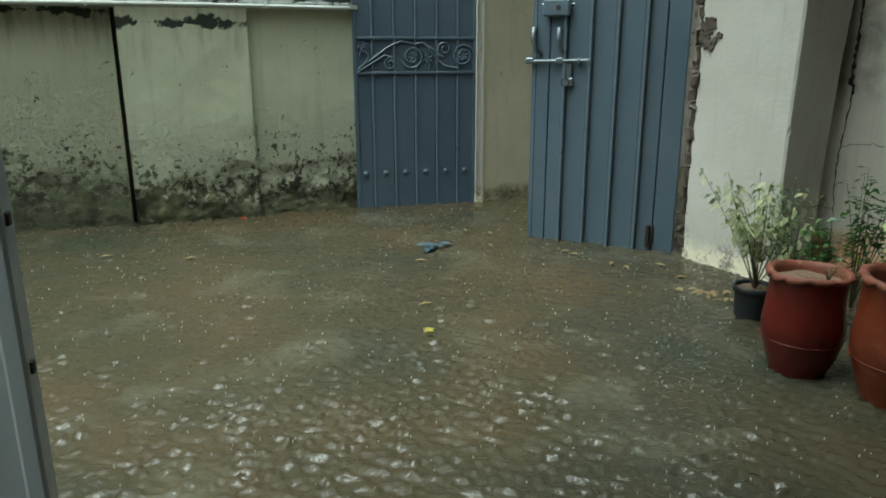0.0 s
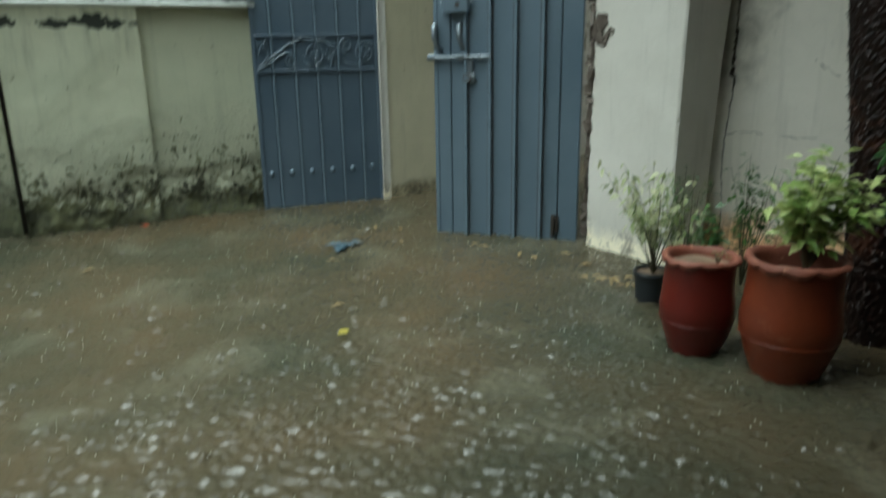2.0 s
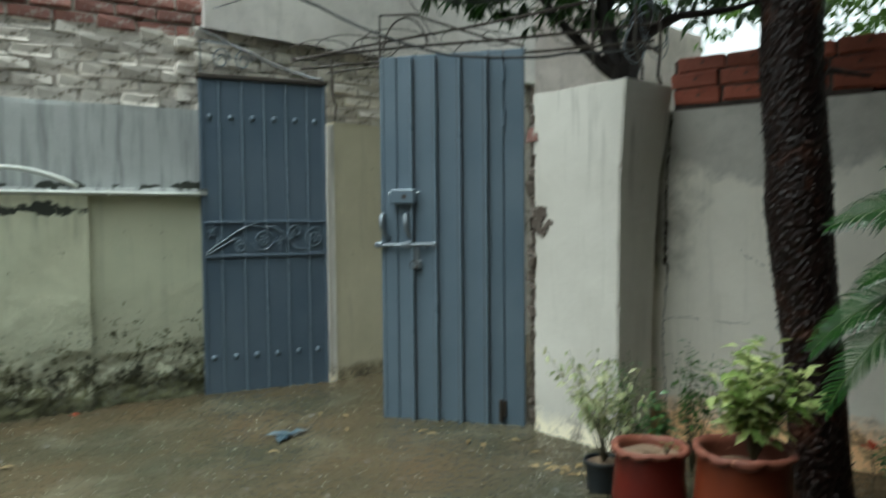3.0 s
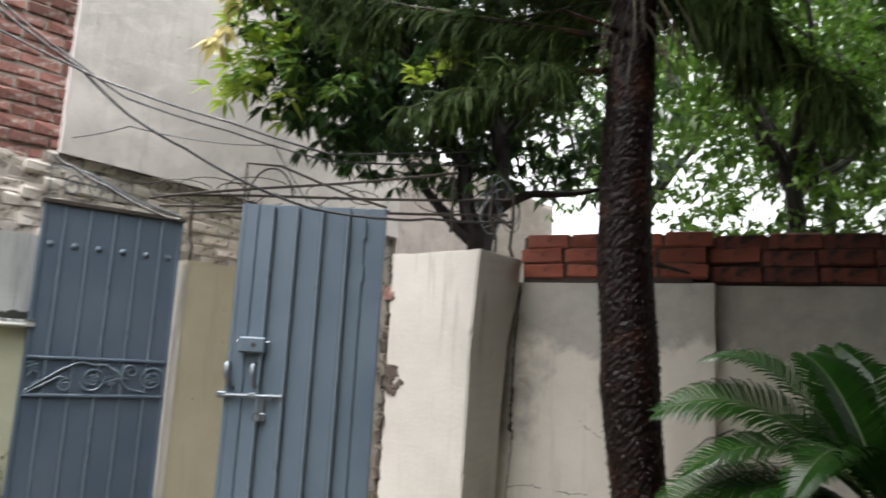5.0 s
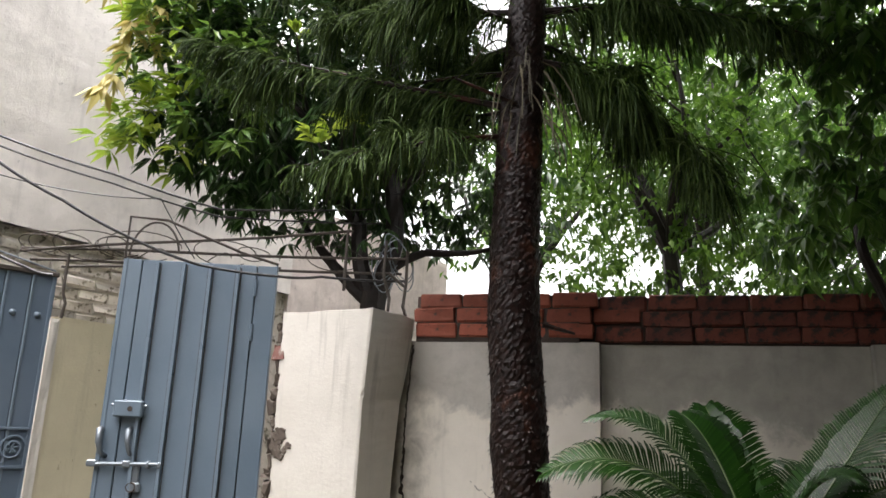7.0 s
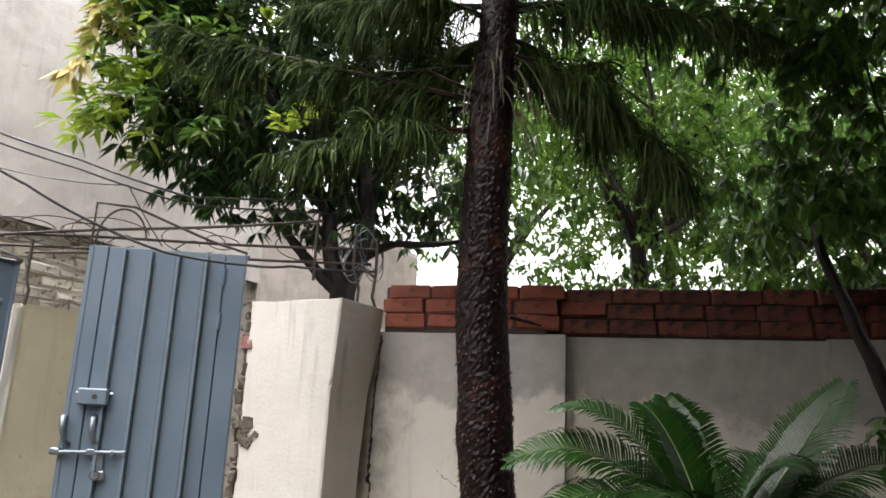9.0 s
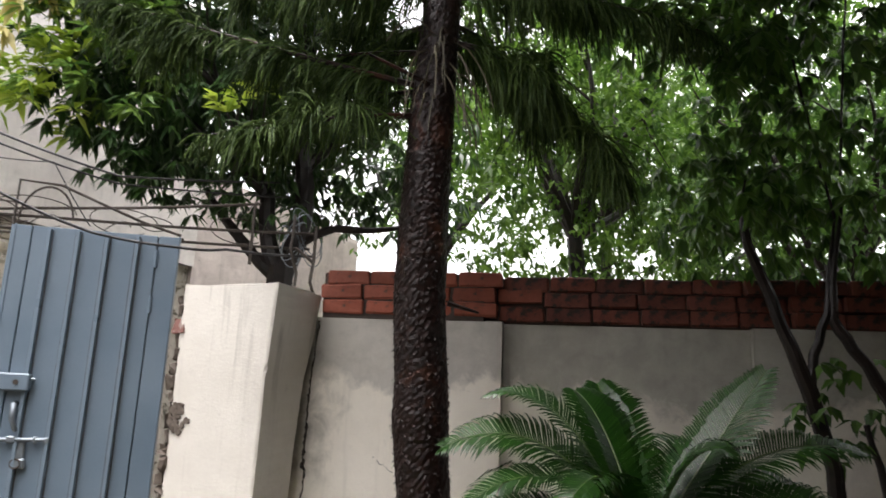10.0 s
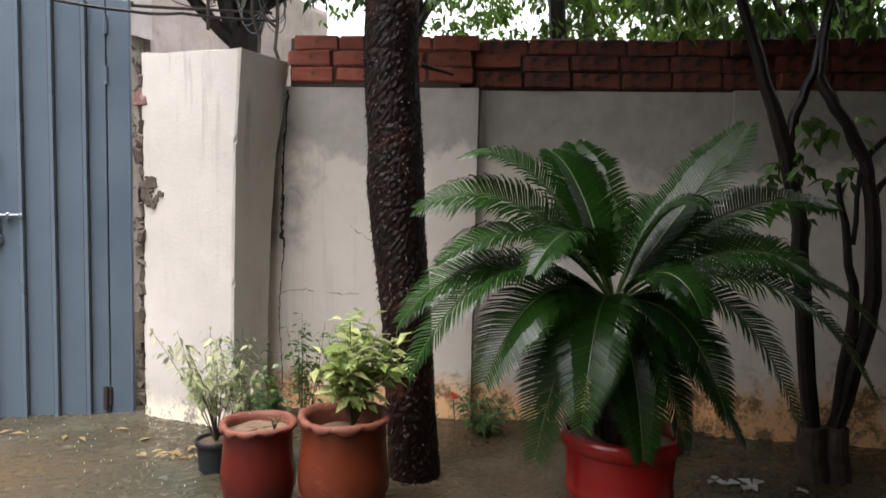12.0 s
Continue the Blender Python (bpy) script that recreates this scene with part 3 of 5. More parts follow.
# the pillar's broken edge behind the gate leaf: bare brick ends and lumps of mortar
z = 0.05
while z < 1.75:
    h = rnd.uniform(0.04, 0.08)
    wide = 0.085 if 1.50 < z < 1.58 else rnd.choice((0.022, 0.03, 0.05))
    me = brick_mesh("brick", wide, 0.12, h, OLD_BRICK if wide > 0.08 else BROKEN, rnd, 0.012)
    ob = new("brick", me)
    ob.matrix_world = PILLAR.m(-0.012 + rnd.uniform(-0.008, 0.012), -0.06 + rnd.uniform(-0.006, 0.012), z + h / 2)
    ob.parent = pillar
    z += h + rnd.uniform(0.0, 0.012)
patch = Shape()
for i in range(26):
    a, r = rnd.uniform(0, 6.28), rnd.random() ** 0.7
    patch.box(PILLAR.m(0.055 + 0.06 * r * math.cos(a), 0.002, 1.12 + 0.075 * r * math.sin(a)) @ pose(0, 0, 0, rnd.uniform(-8, 8), rnd.uniform(0, 90), rnd.uniform(-8, 8)), rnd.uniform(0.015, 0.045), 0.012, rnd.uniform(0.012, 0.035), 0.003)
part("broken_plaster", patch, BROKEN, pillar, "grey patch of broken plaster")


def crack(line, pts, off, width, parent, rnd, material=None):
    """A thin dark crack: a jagged sunken strip with raised lips."""
    sh = Shape()
    fine = []
    for (s0, z0), (s1, z1) in zip(pts, pts[1:]):
        for k in range(8):
            u = k / 8
            fine.append((s0 + (s1 - s0) * u + rnd.uniform(-1, 1) * 0.006, z0 + (z1 - z0) * u + rnd.uniform(-1, 1) * 0.006))
    sh.tube([line.p(s, off, z) for s, z in fine], [width * rnd.uniform(0.5, 1.4) for _ in fine], 5)
    part("crack", sh, material or MORTAR, parent, "dark crack in the plaster")


# boundary wall: three bays, a cement cap and three courses of brick
bay_1 = relief_wall(YARD, -0.22, 1.025, -0.1, 1.68, 0.0, 0.2, 0.025, 0.004, 0.2, 0.004, 21)
yard_wall = tagged(part("wall_east", bay_1, YARD_WALL), "white plastered boundary wall with grey cement patch", "wall", kind="structure")
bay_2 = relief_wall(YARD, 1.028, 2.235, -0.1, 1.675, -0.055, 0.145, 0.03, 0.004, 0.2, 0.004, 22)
tagged(part("wall_east_bay", bay_2, YARD_WALL_STAINED_SHADED), "recessed bay of the white boundary wall", "wall", kind="structure")
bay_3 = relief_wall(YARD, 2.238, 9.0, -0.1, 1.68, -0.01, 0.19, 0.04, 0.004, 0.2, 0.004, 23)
tagged(part("wall_east_end", bay_3, YARD_WALL_STAINED_SHADED), "white boundary wall shaded by trees", "wall", kind="structure")
rnd = random.Random(9)
# the open joint where the pillar leans away from the wall
joint, widths = [], []
for k in range(110):
    zz = 0.02 + 1.64 * k / 109
    lean = np.interp(zz, (0.0, 0.5, 1.0, 1.34, 1.45, 1.6, 1.79), (0.0, 0.002, 0.004, 0.008, 0.018, 0.028, 0.042))
    a, b, o, d = PILLAR.p(0.535 + lean, 0, zz), PILLAR.p(0.535 + lean, -1, zz), YARD.p(0, 0.004, zz), YARD.p(1, 0.004, zz)
    n2 = Vector((-(d - o).y, (d - o).x, 0))
    u = (o - a).dot(n2) / (b - a).dot(n2)
    joint.append(a.lerp(b, u) + (d - o) * (0.004 + rnd.uniform(-0.003, 0.005) + 0.010 * math.sin(zz * 9) * (zz < 0.9)))
    widths.append((0.0025 if zz < 0.85 else 0.008 if zz < 1.2 else 0.0045) * rnd.uniform(0.4, 1.5))
part("crack", Shape().tube(joint, widths, 5), CRACK, yard_wall, "dark open joint beside the pillar")
crack(YARD, [(0.02, 0.62), (0.15, 0.64), (0.3, 0.62), (0.45, 0.63)], -0.001, 0.0025, yard_wall, rnd)
crack(YARD, [(0.38, 0.98), (0.44, 0.94), (0.5, 0.9)], -0.001, 0.0025, yard_wall, rnd)
crack(PILLAR, [(0.0, 0.20), (0.06, 0.18), (0.11, 0.10), (0.14, 0.07)], -0.002, 0.003, pillar, rnd)

core = Shape().box(YARD.m(0.495, -0.09, 1.800), 0.87, 0.186, 0.245, 0.004).box(YARD.m(4.95, -0.13, 1.795), 8.1, 0.150, 0.235, 0.004)
coping = tagged(part("wall_top", core, DARK_MORTAR), "course of red bricks on the boundary wall", "wall", kind="structure")
brick_shapes = [brick_mesh("brick", 0.228, 0.16, 0.074, RED_BRICK, rnd, 0.005) for _ in range(12)]
black_bricks = [brick_mesh("brick", 0.228, 0.16, 0.076, SHADED_MOSSY_BRICK, rnd, 0.005) for _ in range(12)]
for row in range(3):
    s = 0.06 + (0.0, -0.012, 0.02)[row]
    while s < 8.6:
        ob = new("brick", rnd.choice(brick_shapes if s < 1.0 else black_bricks))
        step = 0.0 if s + 0.11 < 1.0 else (-0.05 if s < 2.2 else -0.012)
        lift = 0.018 if s < 1.0 else 0.0
        ob.matrix_world = YARD.m(s + 0.113, -0.065 + step + rnd.uniform(-0.006, 0.006), 1.722 + row * 0.079 + lift + rnd.uniform(-0.003, 0.003)) @ pose(0, 0, 0, rnd.uniform(-1, 1), rnd.uniform(-0.6, 0.6), rnd.uniform(-1.5, 1.5))
        ob.parent = coping
        s += 0.237

# the old house across the lane
house_old = thing("old_house", "tall old brick and plaster house beyond the gate", "house", SIDE.p(2, -0.2, 0))
back = Shape().box(SIDE.m(-1.6, -0.198, 2.7), 7.2, 0.2, 1.9)
part("wall", back, PALE_MORTAR, house_old, "bare brick side wall")
tall = relief_wall(LANE, 0.08, 3.35, 2.40, 4.85, -0.02, 0.25, 0.06, 0, 0, 0.008, 31)
part("wall", tall, TALL_WALL, house_old, "stained grey plaster wall")
low = relief_wall(LANE, 0.0, 3.35, -0.1, 2.40, -0.08, 0.2, 0.1, 0, 0, 0.004, 32)
part("wall", low, PALE_MORTAR, house_old, "whitewashed brick foot")
far_wall = relief_wall(LANE, 3.35, 6.52, -0.1, 3.36, -0.04, 0.25, 0.06, 0, 0, 0.01, 33)
tagged(part("wall_lane", far_wall, LANE_WALL), "pale pinkish plaster wall along the lane", "wall", kind="structure")


def brick_field(line, s0, s1, z0, z1, off, material, parent, rnd, course=0.083, rough=0.008):
    shapes = [brick_mesh("brick", 0.222, 0.08, course - 0.012, material, rnd, rough) for _ in range(8)]
    row, z = 0, z0 + course / 2
    while z < z1:
        s = s0 + (0.0 if row % 2 else -0.115)
        while s < s1:
            ob = new("brick", rnd.choice(shapes))
            ob.matrix_world = line.m(s + 0.115, off - 0.02 + rnd.uniform(-0.012, 0.008), z)
            ob.parent = parent
            ob.matrix_parent_inverse = parent.matrix_world.inverted()
            s += 0.236
        row, z = row + 1, z + course


# ---- the steel gate ----
def leaf_left():
    g = thing("gate_leaf", "old blue-grey steel gate leaf with a scroll panel, standing open", "gate", GATE_L.p(0.41, 0, 0), "gate leaves")
    L, m = GATE_L.length, GATE_L.m
    part("gap_plate", Shape().box(m(L / 2, -0.01, 1.005), L - 0.01, 0.012, 2.12), IRON, g)
    cuts = [0.0, 0.11, 0.256, 0.401, 0.547, 0.692, L]
    for s0, s1 in zip(cuts, cuts[1:]):
        part("plank", Shape().box(m((s0 + s1) / 2, 0.004, 1.005), s1 - s0 - 0.007, 0.022, 2.13, 0.003), GATE_BLUE_OLD, g)
    for s in (0.006, L - 0.006):
        part("stile", Shape().box(m(s, 0.002, 1.0), 0.024, 0.045, 2.15, 0.004), GATE_BLUE_OLD, g)
    part("top_rail", Shape().box(m(L / 2, 0.01, 2.075), L + 0.03, 0.05, 0.03, 0.004), IRON, g)
    for s in (0.11, 0.256, 0.401, 0.547, 0.692):
        part("rib", Shape().tube([GATE_L.p(s + 0.007, 0.017, -0.05), GATE_L.p(s + 0.007, 0.017, 2.06)], 0.009, 6), GATE_HIGHLIGHT, g)
    for z in (0.905, 1.128):
        part("rail", Shape().box(m(L / 2, 0.022, z), L - 0.02, 0.016, 0.018, 0.003), GATE_BLUE_OLD, g)
    for z, k in ((0.236, 0), (1.812, 1)):
        for s in (0.055, 0.192, 0.33, 0.472, 0.615, 0.752):
            rows = [(0.021, 0.0), (0.02, 0.006), (0.014, 0.013), (0.006, 0.017), (0.0, 0.018)]
            sh = Shape().lathe(rows, (0, 0, 0), 12)
            q = m(s, 0.012, z) @ pose(0, 0, 0, 90, 0, 0)
            sh.v = [tuple(q @ Vector(p)) for p in sh.v]
            part("stud", sh, GATE_BLUE, g, smooth=True)

    def scroll(c, r, turns, a0, sgn, grow=0.18):
        pts = []
        for i in range(int(26 * turns)):
            a = a0 + sgn * 2 * math.pi * i / 26
            rr = r * (1 - (1 - grow) * i / (26 * turns))
            pts.append(GATE_L.p(c[0] + rr * math.cos(a), 0.024, c[1] + rr * math.sin(a)))
        return pts

    # scrolls in the lighter paint that stands for their wet gloss
    for c, r, tn, a0, sg in (((0.385, 1.01), 0.078, 2.0, 3.4, 1), ((0.735, 1.015), 0.078, 2.0, 0.2, 1), ((0.605, 1.06), 0.052, 1.6, 4.6, -1), ((0.235, 0.965), 0.04, 1.6, 1.4, 1), ((0.05, 1.02), 0.05, 0.8, 5.0, 1)):
        part("scroll", Shape().tube(scroll(c, r, tn, a0, sg), 0.0065, 5), GATE_HIGHLIGHT, g)
    for pts in ([(0.02, 0.93), (0.12, 1.0), (0.22, 1.07), (0.31, 1.11), (0.40, 1.09)], [(0.02, 0.915), (0.10, 0.96), (0.2, 1.02), (0.25, 1.0)], [(0.40, 1.09), (0.46, 1.10), (0.53, 1.02), (0.60, 0.95), (0.70, 0.93)], [(0.44, 1.10), (0.52, 1.06), (0.57, 1.01)], [(0.47, 1.03), (0.50, 0.97), (0.50, 0.93)]):
        fine = []
        for i in range(len(pts) - 1):
            for u in (0, 0.5):
                fine.append((pts[i][0] + (pts[i + 1][0] - pts[i][0]) * u, pts[i][1] + (pts[i + 1][1] - pts[i][1]) * u))
        fine.append(pts[-1])
        part("scroll", Shape().tube([GATE_L.p(s, 0.024, zz) for s, zz in fine], 0.0065, 5), GATE_HIGHLIGHT, g)
    for c in ((0.385, 1.01), (0.735, 1.015), (0.05, 1.08), (0.49, 1.0)):
        sh = Shape()
        for k in range(6):
            a = k * math.pi / 3 + 0.3
            sh.tube([GATE_L.p(c[0], 0.026, c[1]), GATE_L.p(c[0] + 0.03 * math.cos(a), 0.03, c[1] + 0.03 * math.sin(a))], [0.004, 0.008], 5)
        part("rosette", sh, GATE_BLUE, g)
    part("hinge", Shape().tube([GATE_L.p(L + 0.02, 0.0, 0.02), GATE_L.p(L + 0.02, 0, 0.14)], 0.016, 10), IRON, g)
    part("hinge", Shape().box(m(L + 0.025, 0.0, 1.60), 0.05, 0.03, 0.09, 0.008), IRON, g)
    # scroll work on its head
    for s0 in (0.14, 0.28):
        part("crest_scroll", Shape().tube([GATE_L.p(s0 + 0.06 * math.cos(a * 0.4) * (1 - a * 0.03), 0, 2.19 + 0.075 * math.sin(a * 0.4) * (1 - a * 0.03)) for a in range(0, 26)], 0.005, 5), CHROME, g)
    part("crest_bar", Shape().tube([GATE_L.p(0.01, 0, 2.08), GATE_L.p(0.01, 0, 2.30), GATE_L.p(0.22, 0, 2.29), GATE_L.p(0.5, 0, 2.17), GATE_L.p(L, 0, 2.10)], 0.006, 6), CHROME, g)
    return g


def leaf_right():
    g = thing("gate_leaf", "blue-grey steel gate leaf with ribs, lock and bolt, half open", "gate", GATE_R.p(0.41, 0, 0), "gate leaves")
    L, m = GATE_R.length, GATE_R.m
    # three sheets with dark gaps between them: the edge strip, the wicket and the hanging stile
    for s0, s1, lab in ((0.0, 0.098, "edge_strip"), (0.104, 0.708, "wicket"), (0.714, L, "hanging_strip")):
        part(lab, Shape().box(m((s0 + s1) / 2, 0, 1.0), s1 - s0, 0.035, 2.11, 0.003), GATE_BLUE, g)
    part("gap_plate", Shape().box(m(L / 2, -0.012, 1.0), L - 0.01, 0.012, 2.09), IRON, g)
    for s in (0.188, 0.325, 0.466, 0.613):
        sh = Shape()
        sh.add([GATE_R.p(s + a, 0.0175 + b, zz) for zz in (-0.05, 2.04) for a, b in ((-0.011, -0.002), (-0.008, 0.028), (0.008, 0.028), (0.011, -0.002))], [(0, 1, 5, 4), (1, 2, 6, 5), (2, 3, 7, 6), (4, 5, 6, 7), (3, 2, 1, 0)])
        part("rib", sh, GATE_HIGHLIGHT, g, "rib coloured lighter for its highlight")
        # dark strips on both sides draw the rib's shadow line
        for side in (-0.0145, 0.0145):
            part("shadow_line", Shape().box(m(s + side, 0.0165, 1.0), 0.005, 0.004, 2.07), IRON, g, "dark strip painting the rib's shadow line")
    for s in (0.02, L - 0.004):
        part("stile", Shape().box(m(s, 0.0, 1.0), 0.012, 0.044, 2.12, 0.003), GATE_BLUE, g)
    for z in (1.93, 1.69, 0.09):
        part("hinge", Shape().tube([GATE_R.p(0.711, 0.022, z - 0.045), GATE_R.p(0.711, 0.022, z + 0.045)], 0.010, 10), GATE_BLUE if z > 1 else IRON, g)
    lock = part("lock_case", Shape().box(m(0.142, 0.045, 1.268), 0.145, 0.05, 0.085, 0.008), GATE_BLUE, g, "painted steel lock box")
    part("keyhole", Shape().tube([GATE_R.p(0.155, 0.068, 1.268), GATE_R.p(0.155, 0.074, 1.268)], 0.013, 12), IRON, lock)
    part("bolt_bar", Shape().tube([GATE_R.p(0.055, 0.045, 1.285), GATE_R.p(0.235, 0.045, 1.285)], 0.007, 8), CHROME, lock)
    for s in (0.012, 0.155):
        pts = [GATE_R.p(s, 0.018, 1.165), GATE_R.p(s + 0.002, 0.05, 1.16), GATE_R.p(s + 0.004, 0.055, 1.10), GATE_R.p(s + 0.02, 0.05, 1.05), GATE_R.p(s + 0.035, 0.018, 1.03)]
        part("pull_handle", Shape().tube(pts, [0.015, 0.017, 0.014, 0.012, 0.013], 10), CHROME, g, "worn grey steel pull handle", smooth=True)
    bolt = part("slide_bolt", Shape().tube([GATE_R.p(-0.03, 0.04, 0.992), GATE_R.p(0.335, 0.04, 1.0)], 0.010, 10), CHROME, g, "horizontal sliding bolt")
    for s, wide in ((-0.005, 0.05), (0.165, 0.045), (0.27, 0.02), (0.325, 0.02)):
        part("staple", Shape().box(m(s, 0.034, 0.996), wide, 0.034, 0.034, 0.006), CHROME, bolt)
    part("hasp", Shape().box(m(0.205, 0.03, 0.945), 0.05, 0.014, 0.12, 0.005).box(m(0.212, 0.034, 0.885), 0.062, 0.02, 0.05, 0.009), CHROME, g)
    part("padlock_eye", Shape().tube([GATE_R.p(0.2 + 0.022 * math.cos(a), 0.042, 0.885 + 0.022 * math.sin(a)) for a in [k * 0.524 for k in range(13)]], 0.005, 6), IRON, g)
    part("foot_bolt", Shape().tube([GATE_R.p(0.69, 0.03, 0.02), GATE_R.p(0.69, 0.03, 0.14)], 0.012, 8), IRON, g)
    # ornamental head
    part("crest_bar", Shape().tube([GATE_R.p(0.0, 0, 2.05), GATE_R.p(0.0, 0, 2.295), GATE_R.p(0.20, 0, 2.285), GATE_R.p(0.42, 0, 2.20), GATE_R.p(0.62, 0, 2.125), GATE_R.p(L, 0, 2.07)], 0.0075, 6), IRON, g)
    part("crest_arch", Shape().tube([GATE_R.p(0.02 + 0.13 * (1 - math.cos(a)), 0, 2.08 + 0.19 * math.sin(a)) for a in [k * 0.2 for k in range(16)]], 0.006, 6), IRON, g)
    for s0, r in ((0.14, 0.045), (0.50, 0.04)):
        part("crest_scroll", Shape().tube([GATE_R.p(s0 + 1.6 * r * math.cos(a * 0.3), 0.01, 2.09 + 0.7 * r * math.sin(a * 0.45)) for a in range(0, 16)], 0.0035, 5), IRON, g)
    return g


leaf_left()
leaf_right()

# pipes on the side wall
pipe = thing("water_pipe", "thin white water pipe fixed along the wall", "pipe", SIDE.p(0.9, 0.07, 1.30))
part("pipe", Shape().tube([SIDE.p(s, 0.075, 1.312 + 0.004 * math.sin(s * 2)) for s in np.linspace(-2.5, 1.93, 24)], 0.0125, 10), PVC, pipe, smooth=True)
part("bent_pipe", Shape().tube([SIDE.p(0.45 + 0.8 * u, 0.055, 1.335 + 0.12 * math.sin(math.pi * u) ** 0.8) for u in np.linspace(0, 0.98, 20)], 0.014, 10), PVC, pipe, smooth=True)
for s in (-0.6, 0.4, 1.4):
    part("clip", Shape().box(SIDE.m(s, 0.06, 1.315), 0.02, 0.05, 0.036, 0.003), PVC, pipe)

# iron rails with loops of wire over the gate and the pillar
rails = thing("security_rail", "rusty iron rails with loops of wire above the gate", "railing", PILLAR.p(0.25, -0.2, 1.8))
for a, b, r in (((0.02, 5.11, 2.075), (1.78, 4.86, 2.29), 0.008), ((0.02, 5.13, 2.095), (2.1, 4.83, 2.15), 0.008), ((0.05, 5.2, 2.05), (2.08, 4.93, 2.08), 0.008), ((0.2, 5.25, 2.03), (1.4, 5.05, 2.08), 0.007)):
    part("rail", Shape().tube([Vector(a).lerp(Vector(b), u) + Vector((0, 0, 0.006 * math.sin(7 * u))) for u in np.linspace(0, 1, 9)], r, 6), IRON, rails)
for pts in (([2.10, 4.79, 1.80], [2.07, 4.77, 1.87], [2.085, 4.79, 2.0], [2.085, 4.79, 2.19]), ([1.99, 4.80, 1.80], [2.0, 4.82, 1.92], [1.96, 4.82, 2.05], [1.97, 4.83, 2.25]), ([1.75, 4.86, 1.95], [1.75, 4.86, 2.29], [1.76, 4.9, 2.31]), ([0.29, 5.06, 1.72], [0.30, 5.06, 1.80], [0.28, 5.06, 1.86], [0.28, 5.06, 2.07]), ([1.99, 4.82, 2.06], [2.085, 4.79, 1.98])):
    part("stay", Shape().tube(pts, 0.009, 6), IRON, rails)
rnd = random.Random(3)
for i in range(9):
    c = Vector((0.1 + 1.9 * rnd.random(), 0, 2.1))
    c.y = 5.09 - 0.14 * c.x + rnd.uniform(-0.03, 0.05)
    r1 = rnd.uniform(0.06, 0.16)
    part("wire_loop", Shape().tube([c + Vector((r1 * 1.3 * math.cos(a), 0.03 * math.sin(a * 1.7), 0.55 * r1 * math.sin(a) + 0.03)) for a in np.linspace(0, 5.4, 18)], 0.0032, 4), IRON, rails)


for i in range(6):
    c = Vector((1.93 + 0.15 * rnd.random(), 4.88 + rnd.uniform(-0.03, 0.05), 2.02 + 0.16 * rnd.random()))
    r1, tilt = rnd.uniform(0.06, 0.15), rnd.uniform(-0.5, 0.5)
    part("wire_loop", Shape().tube([c + Vector((0.5 * r1 * math.cos(a) + tilt * r1 * math.sin(a), 0.03 * math.sin(a * 1.7), r1 * math.sin(a))) for a in np.linspace(rnd.uniform(0, 2), 6.0, 18)], 0.0035, 4), CHROME, rails, "loop of pale wire")


def cable(name, label, pts, r, sag=0.0):
    fine = []
    for a, b in zip(pts, pts[1:]):
        for u in np.linspace(0, 1, 12)[:-1]:
            p = Vector(a).lerp(Vector(b), u)
            p.z -= sag * 4 * u * (1 - u)
            fine.append(p)
    fine.append(Vector(pts[-1]))
    tagged(part(name, Shape().tube(fine, r, 6), RUBBER), label, "cable", "overhead cables")


cable("cable", "thick black cable drooping over the gate", [(-1.36, 4.54, 3.36), (-0.76, 4.60, 2.97), (-0.25, 4.65, 2.64), (0.01, 4.67, 2.42), (0.31, 4.70, 2.27), (0.63, 4.73, 2.12), (0.98, 4.76, 2.01), (1.39, 4.80, 1.99), (1.62, 4.82, 2.01), (2.10, 4.85, 2.03)], 0.0075, 0.008)
cable("cable", "black overhead cable to the mango tree", [(-1.53, 4.53, 3.17), (-0.86, 4.59, 2.89), (-0.29, 4.64, 2.65), (-0.01, 4.67, 2.56), (0.52, 4.72, 2.44), (1.06, 4.77, 2.32), (2.00, 5.40, 2.60)], 0.006, 0.008)
cable("cable", "black overhead cable to the mango tree", [(-1.24, 4.56, 3.35), (-0.70, 4.61, 2.97), (-0.25, 4.65, 2.66), (-0.01, 4.67, 2.51), (0.52, 4.72, 2.39), (1.06, 4.77, 2.28), (2.00, 5.40, 2.50)], 0.005, 0.008)
cable("cable", "thin black overhead wire", [(-0.25, 4.65, 2.27), (0.02, 4.67, 2.36), (0.43, 4.71, 2.32), (0.76, 4.74, 2.34), (0.96, 4.76, 2.04)], 0.003, 0.008)
cable("cable", "black cable slung low by the old gate leaf", [(-0.32, 4.64, 2.17), (-0.23, 4.65, 2.12), (-0.05, 4.67, 2.03), (0.19, 4.69, 1.92), (0.32, 4.70, 1.89)], 0.007, 0.01)


